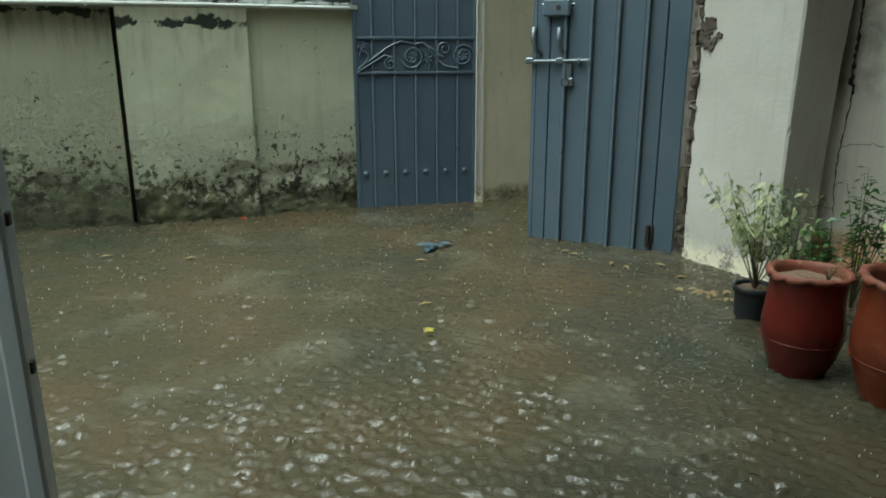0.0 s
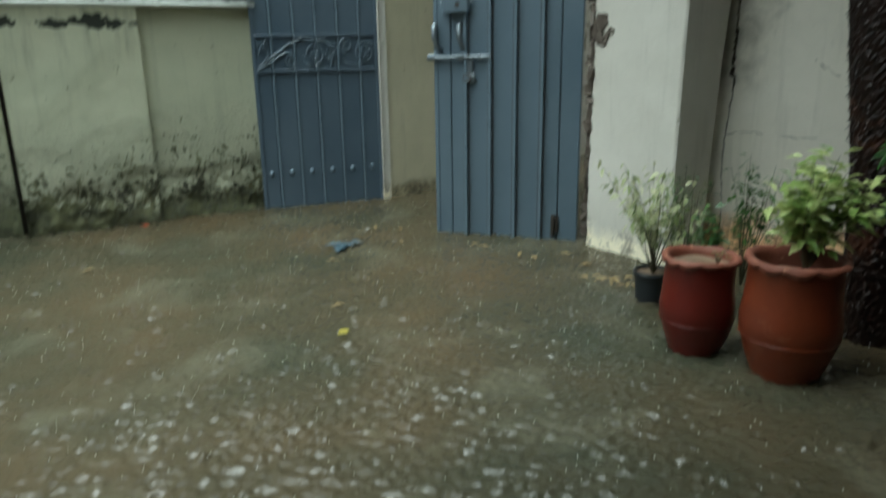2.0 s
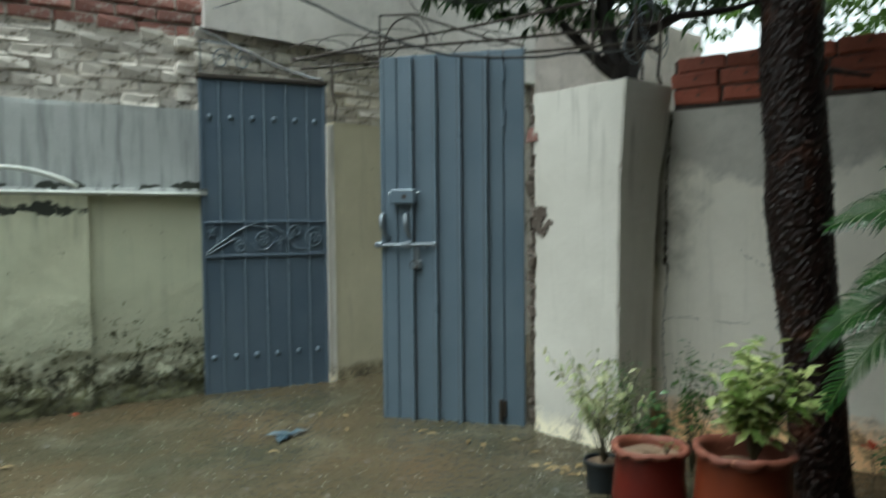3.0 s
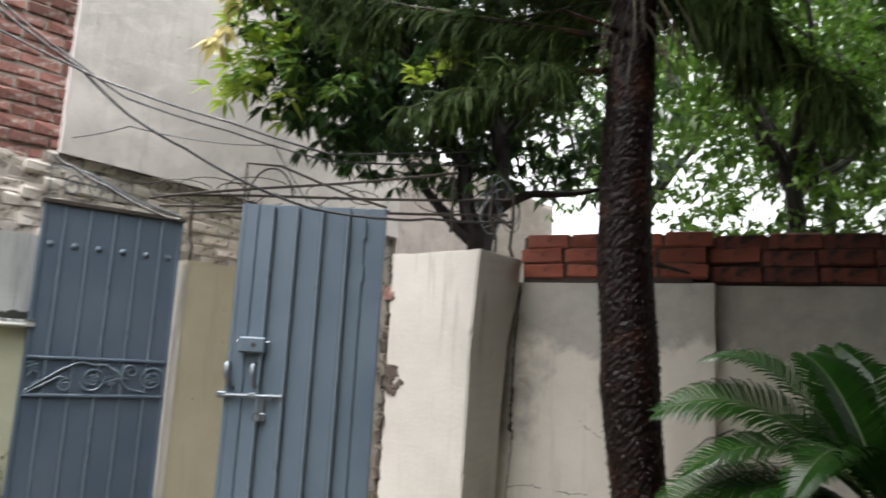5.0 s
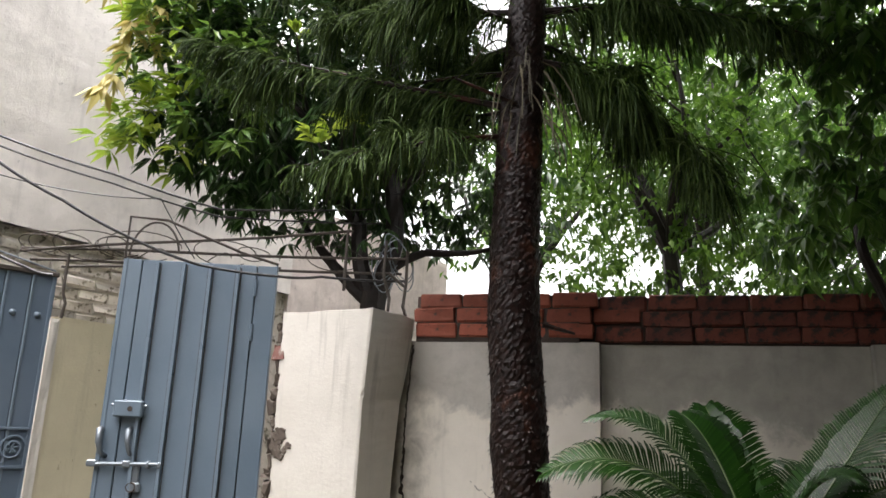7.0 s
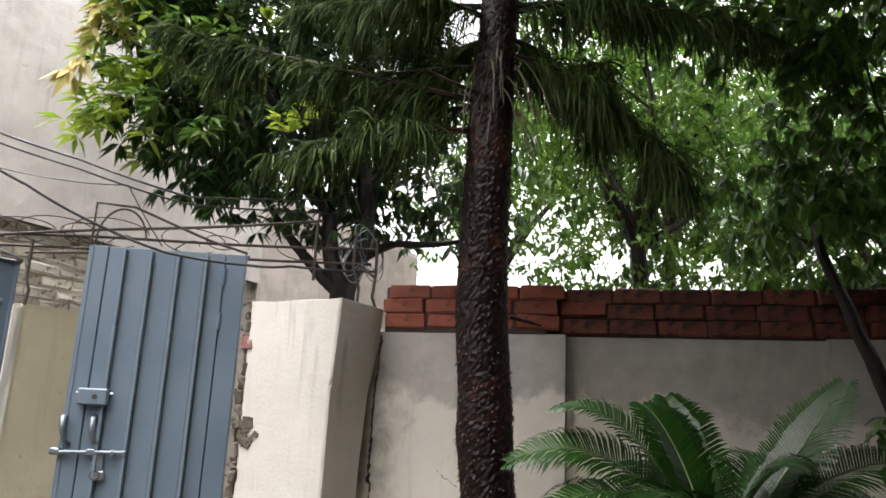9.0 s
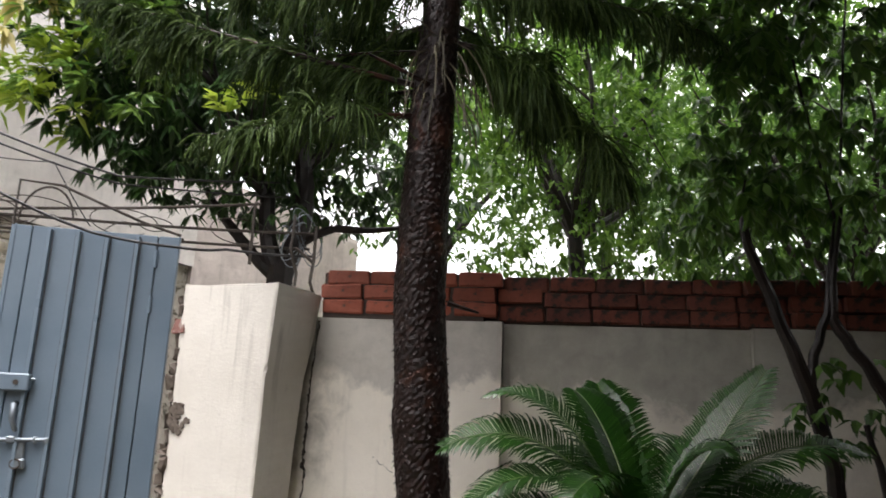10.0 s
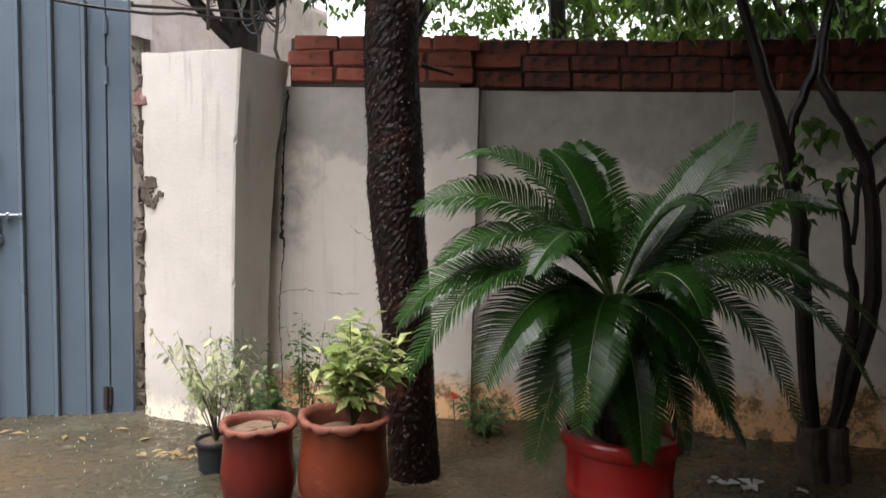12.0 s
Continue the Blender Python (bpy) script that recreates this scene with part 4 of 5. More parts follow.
# ---- pots ----
def clay_pot(name, label, centre, rim_r, height, material, rim_material, seed, soil_drop=0.03, tall=True):
    rnd = random.Random(seed)
    g = thing(name, label, "flower pot", (centre[0], centre[1], -0.08), "clay pots")
    R, H = rim_r, height
    c = (centre[0], centre[1], 0)
    rows = [(R * 0.62, -0.09), (R * 0.70, 0.0), (R * 0.86, H * 0.16), (R * 1.0, H * 0.36), (R * 1.02, H * 0.48), (R * 0.975, H * 0.60), (R * 0.94, H * 0.74), (R * 0.93, H * 0.86), (R * 0.93, H * 0.955)]
    part("body", Shape().lathe(rows, c, 44, lambda j, w: (0.002 * math.sin(3 * w + j) + 0.0012 * math.sin(11 * w + 2 * j), 0)), material, g, smooth=True)
    part("groove", Shape().tube([(c[0] + R * 1.0 * math.cos(a), c[1] + R * 1.0 * math.sin(a), H * 0.34) for a in np.linspace(0, 2 * math.pi, 40)], 0.0022, 5), material, g, smooth=True)
    phase = rnd.uniform(0, 6)

    def lip(j, w):
        s = abs(math.sin(6 * w + phase + 0.7 * math.sin(2 * w))) ** 0.7
        chip = 0.004 * math.sin(17 * w + 3 * phase) * math.sin(5 * w + phase)
        return ((0.007 * s + chip if j in (1, 2, 3) else 0), (0.004 - (0.011 + 0.007 * math.sin(2 * w + phase)) * s + chip if j in (1, 2) else 0.003 * math.sin(3 * w) + 0.5 * chip))

    rim = [(R * 0.92, H * 0.945), (R * 0.965, H * 0.95), (R * 1.0, H * 0.965), (R * 0.99, H * 0.99), (R * 0.94, H * 1.0), (R * 0.87, H * 0.99), (R * 0.84, H * 0.93), (R * 0.84, H * 0.8)]
    part("rim", Shape().lathe(rim, c, 65, lip), rim_material, g, "bare clay rim pinched into waves", smooth=True)
    soil = Shape().lathe([(R * 0.83, H - soil_drop), (R * 0.5, H - soil_drop + 0.004), (0.001, H - soil_drop + 0.006)], c, 28, lambda j, w: (0, 0.003 * math.sin(5 * w + j * 2)))
    part("soil", soil, SOIL, g)
    return g


clay_pot("clay_pot", "deep red clay pot with scalloped rim, wet soil", (1.82, 3.477), 0.128, 0.355, RED_GLAZE, RAW_CLAY, 1, 0.036)
clay_pot("clay_pot", "orange terracotta pot with scalloped rim", (2.09, 3.32), 0.155, 0.405, CLAY, RAW_CLAY, 2, 0.075)


def cycad_pot():
    c = (2.86, 2.80, 0)
    g = thing("planter", "large glossy red planter with rolled rim", "flower pot", (c[0], c[1], -0.08))
    rows = [(0.125, -0.09), (0.135, 0.0), (0.155, 0.16), (0.165, 0.24), (0.172, 0.25), (0.172, 0.268), (0.166, 0.275), (0.178, 0.39)]
    part("body", Shape().lathe(rows, c, 48), RED_POT, g, smooth=True)
    part("rim", Shape().lathe([(0.176, 0.385), (0.192, 0.395), (0.196, 0.415), (0.192, 0.44), (0.18, 0.445), (0.168, 0.435), (0.165, 0.36)], c, 48), RED_POT, g, smooth=True)
    part("soil", Shape().lathe([(0.168, 0.40), (0.09, 0.41), (0.001, 0.415)], c, 24), SOIL, g)


cycad_pot()


def black_pot():
    c = (1.715, 3.98, 0)
    g = thing("nursery_pot", "small black plastic nursery pot in the water", "flower pot", (c[0], c[1], -0.08))
    part("body", Shape().lathe([(0.062, -0.09), (0.068, 0.0), (0.078, 0.12)], c, 30), BLACK_PLASTIC, g, smooth=True)
    part("rim", Shape().lathe([(0.077, 0.105), (0.084, 0.108), (0.085, 0.128), (0.079, 0.132), (0.073, 0.125), (0.072, 0.08)], c, 30), BLACK_PLASTIC, g, smooth=True)
    part("soil", Shape().lathe([(0.074, 0.115), (0.001, 0.118)], c, 20), SOIL, g)


black_pot()


# ---- plants ----
def unit(rnd, zlo=-1.0, zhi=1.0):
    a, z = rnd.uniform(0, 2 * math.pi), rnd.uniform(zlo, zhi)
    r = math.sqrt(max(0.0, 1 - z * z))
    return Vector((r * math.cos(a), r * math.sin(a), z))


def shrub(name, label, base, height, spread, stems, leaves, leaf_len, leaf_w, material, seed, lean=(0, 0), top=0.25, droop=0.2, category="plant"):
    rnd = random.Random(seed)
    g = thing(name, label, category, base)
    wood, green = Shape(), Shape()
    b = Vector(base)
    for i in range(stems):
        a, r = rnd.uniform(0, 6.28), spread * rnd.uniform(0.25, 1.0)
        h = height * rnd.uniform(0.55, 1.0)
        tip = b + Vector((r * math.cos(a) + lean[0] * h, r * math.sin(a) + lean[1] * h, h))
        mid = b.lerp(tip, 0.5) + Vector((rnd.uniform(-1, 1), rnd.uniform(-1, 1), 0)) * spread * 0.2 - Vector((r * math.cos(a), r * math.sin(a), 0)) * 0.2
        curve = [b * (1 - u) ** 2 + mid * 2 * u * (1 - u) + tip * u * u for u in np.linspace(0, 1, 7)]
        wood.tube(curve, [0.0032 * (1 - 0.75 * u) for u in np.linspace(0, 1, 7)], 5)
        for k in range(leaves):
            u = rnd.uniform(top, 1.0)
            p = b * (1 - u) ** 2 + mid * 2 * u * (1 - u) + tip * u * u
            d = unit(rnd, -0.3, 0.7)
            p2 = p + d * rnd.uniform(0, 0.03)
            out = (Vector((0, 0, 1)) + unit(rnd) * 0.4).normalized()
            s = rnd.uniform(0.65, 1.15)
            green.leaf(p2, (d + Vector((0, 0, -droop))).normalized(), out, leaf_len * s, leaf_w * s, 0.2)
    part("stem", wood, STEM, g)
    part("foliage", green, material, g)
    return g


shrub("shrub", "wispy cream and green shrub in the black pot", (1.715, 3.98, 0.11), 0.50, 0.27, 15, 34, 0.040, 0.019, WISPY, 11, (-0.16, 0.0), 0.4, 0.9)
shrub("shrub", "thin small-leaved green shrub by the pillar", (1.85, 4.12, -0.02), 0.62, 0.15, 11, 24, 0.032, 0.014, SMALL_GREEN, 12, (0, 0), 0.35, 0.3)
shrub("shrub", "compact shrub with rounded green leaves", (1.93, 3.86, -0.02), 0.46, 0.09, 12, 20, 0.045, 0.03, SMALL_GREEN, 13, (0, 0), 0.6, 0.1)
shrub("shrub", "thin dark shrub against the wall", (2.12, 4.2, -0.02), 0.66, 0.14, 11, 22, 0.045, 0.02, NEAR_LEAF, 14, (0.05, 0), 0.45, 0.3)
shrub("potted_plant", "leafy cream-variegated plant in the terracotta pot", (2.12, 3.33, 0.345), 0.38, 0.17, 26, 22, 0.074, 0.036, VARIEGATED, 15, (0.12, 0), 0.4, 0.0)
shrub("seedling", "bare young stem in the red pot", (1.87, 3.44, 0.33), 0.06, 0.03, 4, 4, 0.02, 0.008, SMALL_GREEN, 16, (0, 0), 0.5, 0.0)
shrub("shrub", "low green plant at the foot of the wall", (2.95, 4.02, -0.02), 0.24, 0.16, 14, 20, 0.05, 0.02, SMALL_GREEN, 17, (0, 0), 0.3, 0.3)
flower = thing("flower", "small red flower in the low plants", "flower", (2.78, 3.98, -0.02))
fl = Shape()
rnd = random.Random(8)
for k in range(9):
    d = unit(rnd, -0.1, 0.8)
    fl.leaf(Vector((2.78, 3.98, 0.2)), d, (Vector((0, 0, 1)) + d * 0.3).normalized(), 0.05, 0.025)
part("petals", fl, FLOWER, flower)
part("stem", Shape().tube([(2.78, 3.98, -0.03), (2.79, 3.98, 0.1), (2.78, 3.98, 0.2)], 0.003, 5), STEM, flower)


# ---- cycad ----
def cycad():
    rnd = random.Random(21)
    c = Vector((2.838, 2.84, 0.835))
    g = thing("cycad", "sago palm with arching dark green feather fronds", "plant", (2.86, 2.80, 0.41))
    trunk = Shape()
    rr = random.Random(2)
    trunk.tube([(2.86, 2.80, 0.39), (2.86, 2.81, 0.5), (2.855, 2.82, 0.64), (2.845, 2.835, 0.78), (2.838, 2.84, 0.85)], [0.075, 0.085, 0.088, 0.075, 0.03], 14, wob=0.12, rnd=rr)
    for i in range(110):
        a, zz = i * 2.4, 0.42 + 0.34 * (i / 110)
        d = Vector((math.cos(a), math.sin(a), 0.55)).normalized()
        p = Vector((2.865 + 0.08 * math.cos(a), 2.815 + 0.08 * math.sin(a), zz))
        trunk.leaf(p, d, Vector((-math.cos(a), -math.sin(a), 1)).normalized(), 0.045, 0.028, 0.0)
    part("trunk", trunk, BARK, g, "scaly dark stem")
    view = Vector((0.375, 0.927, 0)).normalized()
    right = Vector((view.y, -view.x, 0))
    # the tip's offset across, away and up from the crown, and how high the frond arches
    fronds = [(-0.48, 0.15, 0.46, 0.53), (-0.18, 0.25, 0.49, 0.42), (-0.09, 0.32, 0.52, 0.36), (0.43, 0.10, 0.58, 0.30), (0.72, 0.10, 0.33, 0.42), (0.24, -0.12, 0.31, 0.40), (-0.64, 0.10, 0.28, 0.48),
              (-0.30, -0.28, 0.12, 0.40), (-0.68, -0.05, -0.07, 0.27), (-0.42, -0.25, -0.20, 0.20), (-0.64, -0.20, -0.20, 0.32), (-0.26, -0.20, -0.44, 0.06), (-0.15, -0.32, -0.30, 0.16), (0.17, -0.32, 0.02, 0.24), (0.84, 0.0, -0.06, 0.28),
              (0.72, -0.22, -0.22, 0.30), (0.48, -0.28, -0.30, 0.24), (0.40, -0.10, -0.42, -0.16), (0.20, -0.16, -0.42, -0.04), (0.38, 0.12, -0.17, 0.03), (-0.20, 0.55, 0.22, 0.42), (0.35, 0.45, 0.28, 0.40), (-0.56, -0.10, 0.13, 0.36),
              (-0.34, 0.08, -0.20, 0.10), (0.60, -0.12, 0.08, 0.33)]
    fronds += [(0.05, -0.24, -0.42, -0.06), (-0.22, -0.05, -0.40, 0.02), (0.30, -0.20, -0.30, 0.10), (0.62, 0.20, 0.16, 0.34)]
    for across, away, rise, arch in fronds:
        h = right * across + view * away
        p2 = c + h + Vector((0, 0, rise))
        p1 = c + h * (0.48 if rise > 0.1 else 0.64) + Vector((0, 0, arch))
        n = 40
        pts = [c * (1 - u) ** 2 + p1 * 2 * u * (1 - u) + p2 * u * u for u in np.linspace(0, 1, n + 1)]
        sh = Shape()
        sh.tube(pts, [0.0065 * (1 - 0.8 * i / n) for i in range(n + 1)], 5)
        frond = part("frond", sh, CYCAD_RIB, g)
        sh = Shape()
        side = h.cross(Vector((0, 0, 1))).normalized()
        step = sum((b - a).length for a, b in zip(pts, pts[1:])) / n
        twist = -0.34 * across / h.length + rnd.uniform(-0.2, 0.2)
        size = min(0.168, 0.25 * step * n)
        for i in range(5, n):
            t = (pts[i + 1] - pts[i - 1]).normalized()
            up = side.cross(t).normalized()
            cross = (side + up * twist).normalized()
            up = cross.cross(t).normalized()
            u = i / n
            ll = size * min(1.0, (u - 0.06) / 0.26) ** 0.8 * min(1.0, (1.06 - u) / 0.42) ** 0.75
            for sg in (-1, 1):
                for half in (0.0, 0.5):
                    at = pts[i].lerp(pts[i + 1], half)
                    d = (cross * sg * 0.95 + t * (0.30 + 0.45 * u) + up * (0.20 + rnd.uniform(-0.06, 0.06))).normalized()
                    l2 = ll * rnd.uniform(0.94, 1.04)
                    w = t * min(0.0043, step * 0.40)
                    drop = Vector((0, 0, -1)) * l2 * rnd.uniform(0.16, 0.30) * (1.0 - 0.8 * abs(t.z)) - up * l2 * 0.06
                    e1 = at + d * l2 * 0.5 + up * l2 * 0.03
                    e2 = at + d * l2 * 0.82 + drop * 0.35
                    e3 = at + d * l2 + drop
                    sh.add([at - w * 0.8, at + w * 0.8, e1 + w, e1 - w, e2 + w * 0.8, e2 - w * 0.8, e3], [(0, 1, 2, 3), (3, 2, 4, 5), (5, 4, 6)])
        part("leaf_fringe", sh, CYCAD_LEAF, frond, kind="stuff")


cycad()


# ---- conifer ----
def conifer():
    rnd = random.Random(31)
    g = thing("conifer", "tall conifer with dark scaly trunk and drooping fronds", "tree", (2.48, 3.67, -0.1))
    centre = [(2.49, 3.665, -0.1, 0.112), (2.482, 3.669, 0.0, 0.106), (2.46, 3.68, 0.3, 0.10), (2.437, 3.691, 0.66, 0.101), (2.40, 3.71, 1.03, 0.108), (2.388, 3.715, 1.2, 0.116), (2.385, 3.715, 1.34, 0.108), (2.372, 3.722, 1.52, 0.108), (2.362, 3.726, 1.7, 0.108), (2.362, 3.726, 2.0, 0.103), (2.374, 3.72, 2.47, 0.098), (2.387, 3.714, 2.83, 0.088), (2.40, 3.71, 3.2, 0.082), (2.42, 3.70, 4.2, 0.07), (2.42, 3.70, 5.8, 0.045), (2.42, 3.70, 7.6, 0.012)]
    pts, rad = [], []
    for (x0, y0, z0, r0), (x1, y1, z1, r1) in zip(centre, centre[1:]):
        k = max(2, int((z1 - z0) / (0.014 if z0 < 3.0 else 0.05)))
        for i in range(k):
            u = i / k
            pts.append((x0 + (x1 - x0) * u, y0 + (y1 - y0) * u, z0 + (z1 - z0) * u))
            rad.append(r0 + (r1 - r0) * u)
    part("trunk", Shape().tube(pts, rad, 52, wob=0.030, rnd=rnd), BARK, g)
    scales = Shape()
    for i in range(5200):
        k = rnd.randrange(2, int(len(pts) * 0.70))
        a = rnd.uniform(0, 6.28)
        o = Vector((math.cos(a), math.sin(a), 0))
        p = Vector(pts[k]) + o * rad[k] * 0.965 + Vector((0, 0, rnd.uniform(-0.03, 0.03)))
        d = (o * rnd.uniform(0.05, 0.35) + Vector((0, 0, rnd.choice((-1, -1, 1)))) + unit(rnd) * 0.4).normalized()
        scales.leaf(p, d, o, rnd.uniform(0.010, 0.026), rnd.uniform(0.008, 0.018), -0.22)
    part("loose_bark", scales, BARK_SCALE, g, "loose dark bark scales", kind="stuff")

    def strand(sh, at, d, length, r, hang=0.55, fine=True):
        """A whip-like branchlet that arches out and hangs, furred with short needles."""
        n = 5 if fine else 2
        p, q = at.copy(), d.copy()
        line = [p.copy()]
        for i in range(n):
            q = (q + Vector((0, 0, -hang * rnd.uniform(0.5, 1.5))) + unit(rnd) * 0.14).normalized()
            p = p + q * length / n
            line.append(p.copy())
        sh.tube(line, [r * 0.6] + [r] * (n - 1) + [r * 0.4], 3, caps=False)
        if not fine:
            return
        for i in range(1, n + 1):
            for _ in range(8):
                e = unit(rnd)
                b = line[i - 1].lerp(line[i], rnd.random())
                tip = b + (e + q * 1.1).normalized() * rnd.uniform(0.011, 0.019)
                w = e.cross(q).normalized() * 0.0019
                sh.add([b - w, b + w, tip], [(0, 1, 2)])

    def arc(start, end, lift, n=16):
        mid = start.lerp(end, 0.5) + Vector((0, 0, lift))
        return [start * (1 - u) ** 2 + mid * 2 * u * (1 - u) + end * u * u for u in np.linspace(0, 1, n)]

    def branch(start, end, lift, count, lo, hi, fine=True, thick=0.016):
        """A bough with side shoots, all hung with branchlets in uneven tufts."""
        line = arc(Vector(start), Vector(end), lift)
        wood, sh = Shape().tube(line, [thick * (1 - 0.8 * u) for u in np.linspace(0, 1, 16)], 6), Shape()
        shoots = [(line, 0.12, 1.0)]
        length = (line[-1] - line[0]).length
        for k in range(int(length * 6) if fine else 2):
            i = rnd.randrange(3, 14)
            run = (line[i + 1] - line[i]).normalized()
            side = run.cross(Vector((0, 0, 1))).normalized() * rnd.choice((-1, 1))
            ln = rnd.uniform(0.16, 0.36) * (1.15 - i / 20)
            tip = line[i] + (run * rnd.uniform(0.5, 1.2) + side * rnd.uniform(0.3, 1.0)).normalized() * ln + Vector((0, 0, rnd.uniform(-0.12, 0.06)))
            twig = arc(line[i], tip, 0.03)
            wood.tube(twig, [0.006 * (1 - 0.8 * u) for u in np.linspace(0, 1, 16)], 4)
            shoots.append((twig, 0.1, ln / length * 1.5))
        total = sum(w for _, _, w in shoots)
        bough = part("branch", wood, BARK, g)
        for path, u0, weight in shoots:
            phase = rnd.uniform(0, 6.28)
            for i in range(int(count * weight / total)):
                u = u0 + (1 - u0) * rnd.random() ** 0.8
                tuft = 0.5 + 0.5 * math.sin(u * 23 + phase)
                if rnd.random() > 0.45 + 0.55 * tuft:
                    continue
                k = min(14, int(u * 15))
                p = path[k].lerp(path[k + 1], u * 15 - k)
                run = (path[k + 1] - path[k]).normalized()
                side = run.cross(Vector((0, 0, 1))).normalized()
                d = (run * rnd.uniform(0.1, 1.1) + side * rnd.uniform(-1, 1) + Vector((0, 0, rnd.uniform(-0.4, 0.5))) + unit(rnd) * 0.3).normalized()
                ln = rnd.uniform(lo, hi) * min(1.0, 0.5 + 1.6 * (1.0 - u)) * (0.6 + 0.5 * tuft)
                strand(sh, p, d, ln, rnd.uniform(0.0022, 0.0036) if fine else 0.017, rnd.uniform(0.2, 0.8), fine)
        part("needles", sh, NEEDLE, bough, kind="stuff")

    top = lambda zz: (2.39, 3.712, zz)
    named = [(top(2.62), (0.90, 4.12, 2.935), -0.02, 520, 0.20, 0.34), (top(2.50), (1.41, 3.83, 2.27), 0.06, 300, 0.20, 0.36), (top(2.86), (3.20, 3.43, 2.25), 0.30, 760, 0.24, 0.42), (top(3.10), (3.52, 3.25, 2.92), 0.16, 420, 0.22, 0.36),
             (top(3.10), (1.50, 4.10, 3.16), 0.02, 420, 0.24, 0.40), (top(2.80), (1.70, 4.15, 2.80), 0.04, 260, 0.20, 0.34), (top(2.95), (2.1, 4.5, 3.05), 0.06, 240, 0.24, 0.38), (top(2.95), (3.0, 3.85, 2.66), 0.22, 300, 0.24, 0.40), (top(2.62), (1.95, 4.20, 2.62), 0.05, 150, 0.18, 0.3), (top(3.02), (1.85, 3.62, 3.06), 0.03, 240, 0.22, 0.36), (top(3.05), (2.85, 3.50, 3.10), 0.05, 150, 0.22, 0.34)]
    for b in named:
        branch(b[0], b[1], b[2], int(b[3] * 2.3), b[4] * 0.7, b[5] * 0.85)
    # the tiers above, mostly unseen: added coarse and dense to shade the yard
    for i in range(46):
        zz = 3.42 + 4.0 * (i / 46) ** 1.2
        a = i * 2.4 + rnd.uniform(-0.3, 0.3)
        ln = max(0.3, 1.85 - 0.40 * (zz - 3.4)) * rnd.uniform(0.8, 1.0)
        branch(top(zz), (2.40 + ln * math.cos(a), 3.706 + ln * math.sin(a), zz + rnd.uniform(0.0, 0.25)), 0.15, int((150 if zz < 3.7 else 320) * ln), 0.24, 0.36, zz < 3.7)
    # dead fronds hanging down the trunk
    dead = Shape()
    for i in range(24):
        a = rnd.uniform(3.8, 5.6)
        p = Vector((2.39 + 0.10 * math.cos(a), 3.712 + 0.10 * math.sin(a), rnd.uniform(2.55, 2.88)))
        strand(dead, p, Vector((math.cos(a) * 0.4, math.sin(a) * 0.4, 0.2)), rnd.uniform(0.22, 0.42), 0.004)
    part("dead_fronds", dead, DRY_NEEDLE, g, "dry brown hanging fronds")
    for p0, p1 in (((2.33, 3.64, 2.61), (2.05, 3.62, 2.68)), ((2.45, 3.62, 1.66), (2.58, 3.6, 1.63))):
        part("twig", Shape().tube([p0, p1], [0.012, 0.005], 6), BARK, g)


conifer()


# ---- broad-leaved trees ----
def limb(sh, rnd, a, b, r0, r1, bend=0.08, n=7):
    a, b = Vector(a), Vector(b)
    off = unit(rnd) * (b - a).length * bend
    pts = [a.lerp(b, u) + off * math.sin(math.pi * u) for u in np.linspace(0, 1, n)]
    sh.tube(pts, [r0 + (r1 - r0) * u for u in np.linspace(0, 1, n)], 8, wob=0.08, rnd=rnd)
    return pts


def rosette(sh, rnd, p, out, count, ln, wd, droop):
    for k in range(count):
        d = (unit(rnd, -0.5, 0.6) + out * 0.7 + Vector((0, 0, -droop))).normalized()
        up = (Vector((0, 0, 1)) + unit(rnd) * 0.35).normalized()
        if abs(d.dot(up)) > 0.92:
            up = Vector((d.y, -d.x, 0.3)).normalized()
        s = rnd.uniform(0.7, 1.15)
        sh.leaf(p + d * 0.01, d, up, ln * s, wd * s, 0.22)


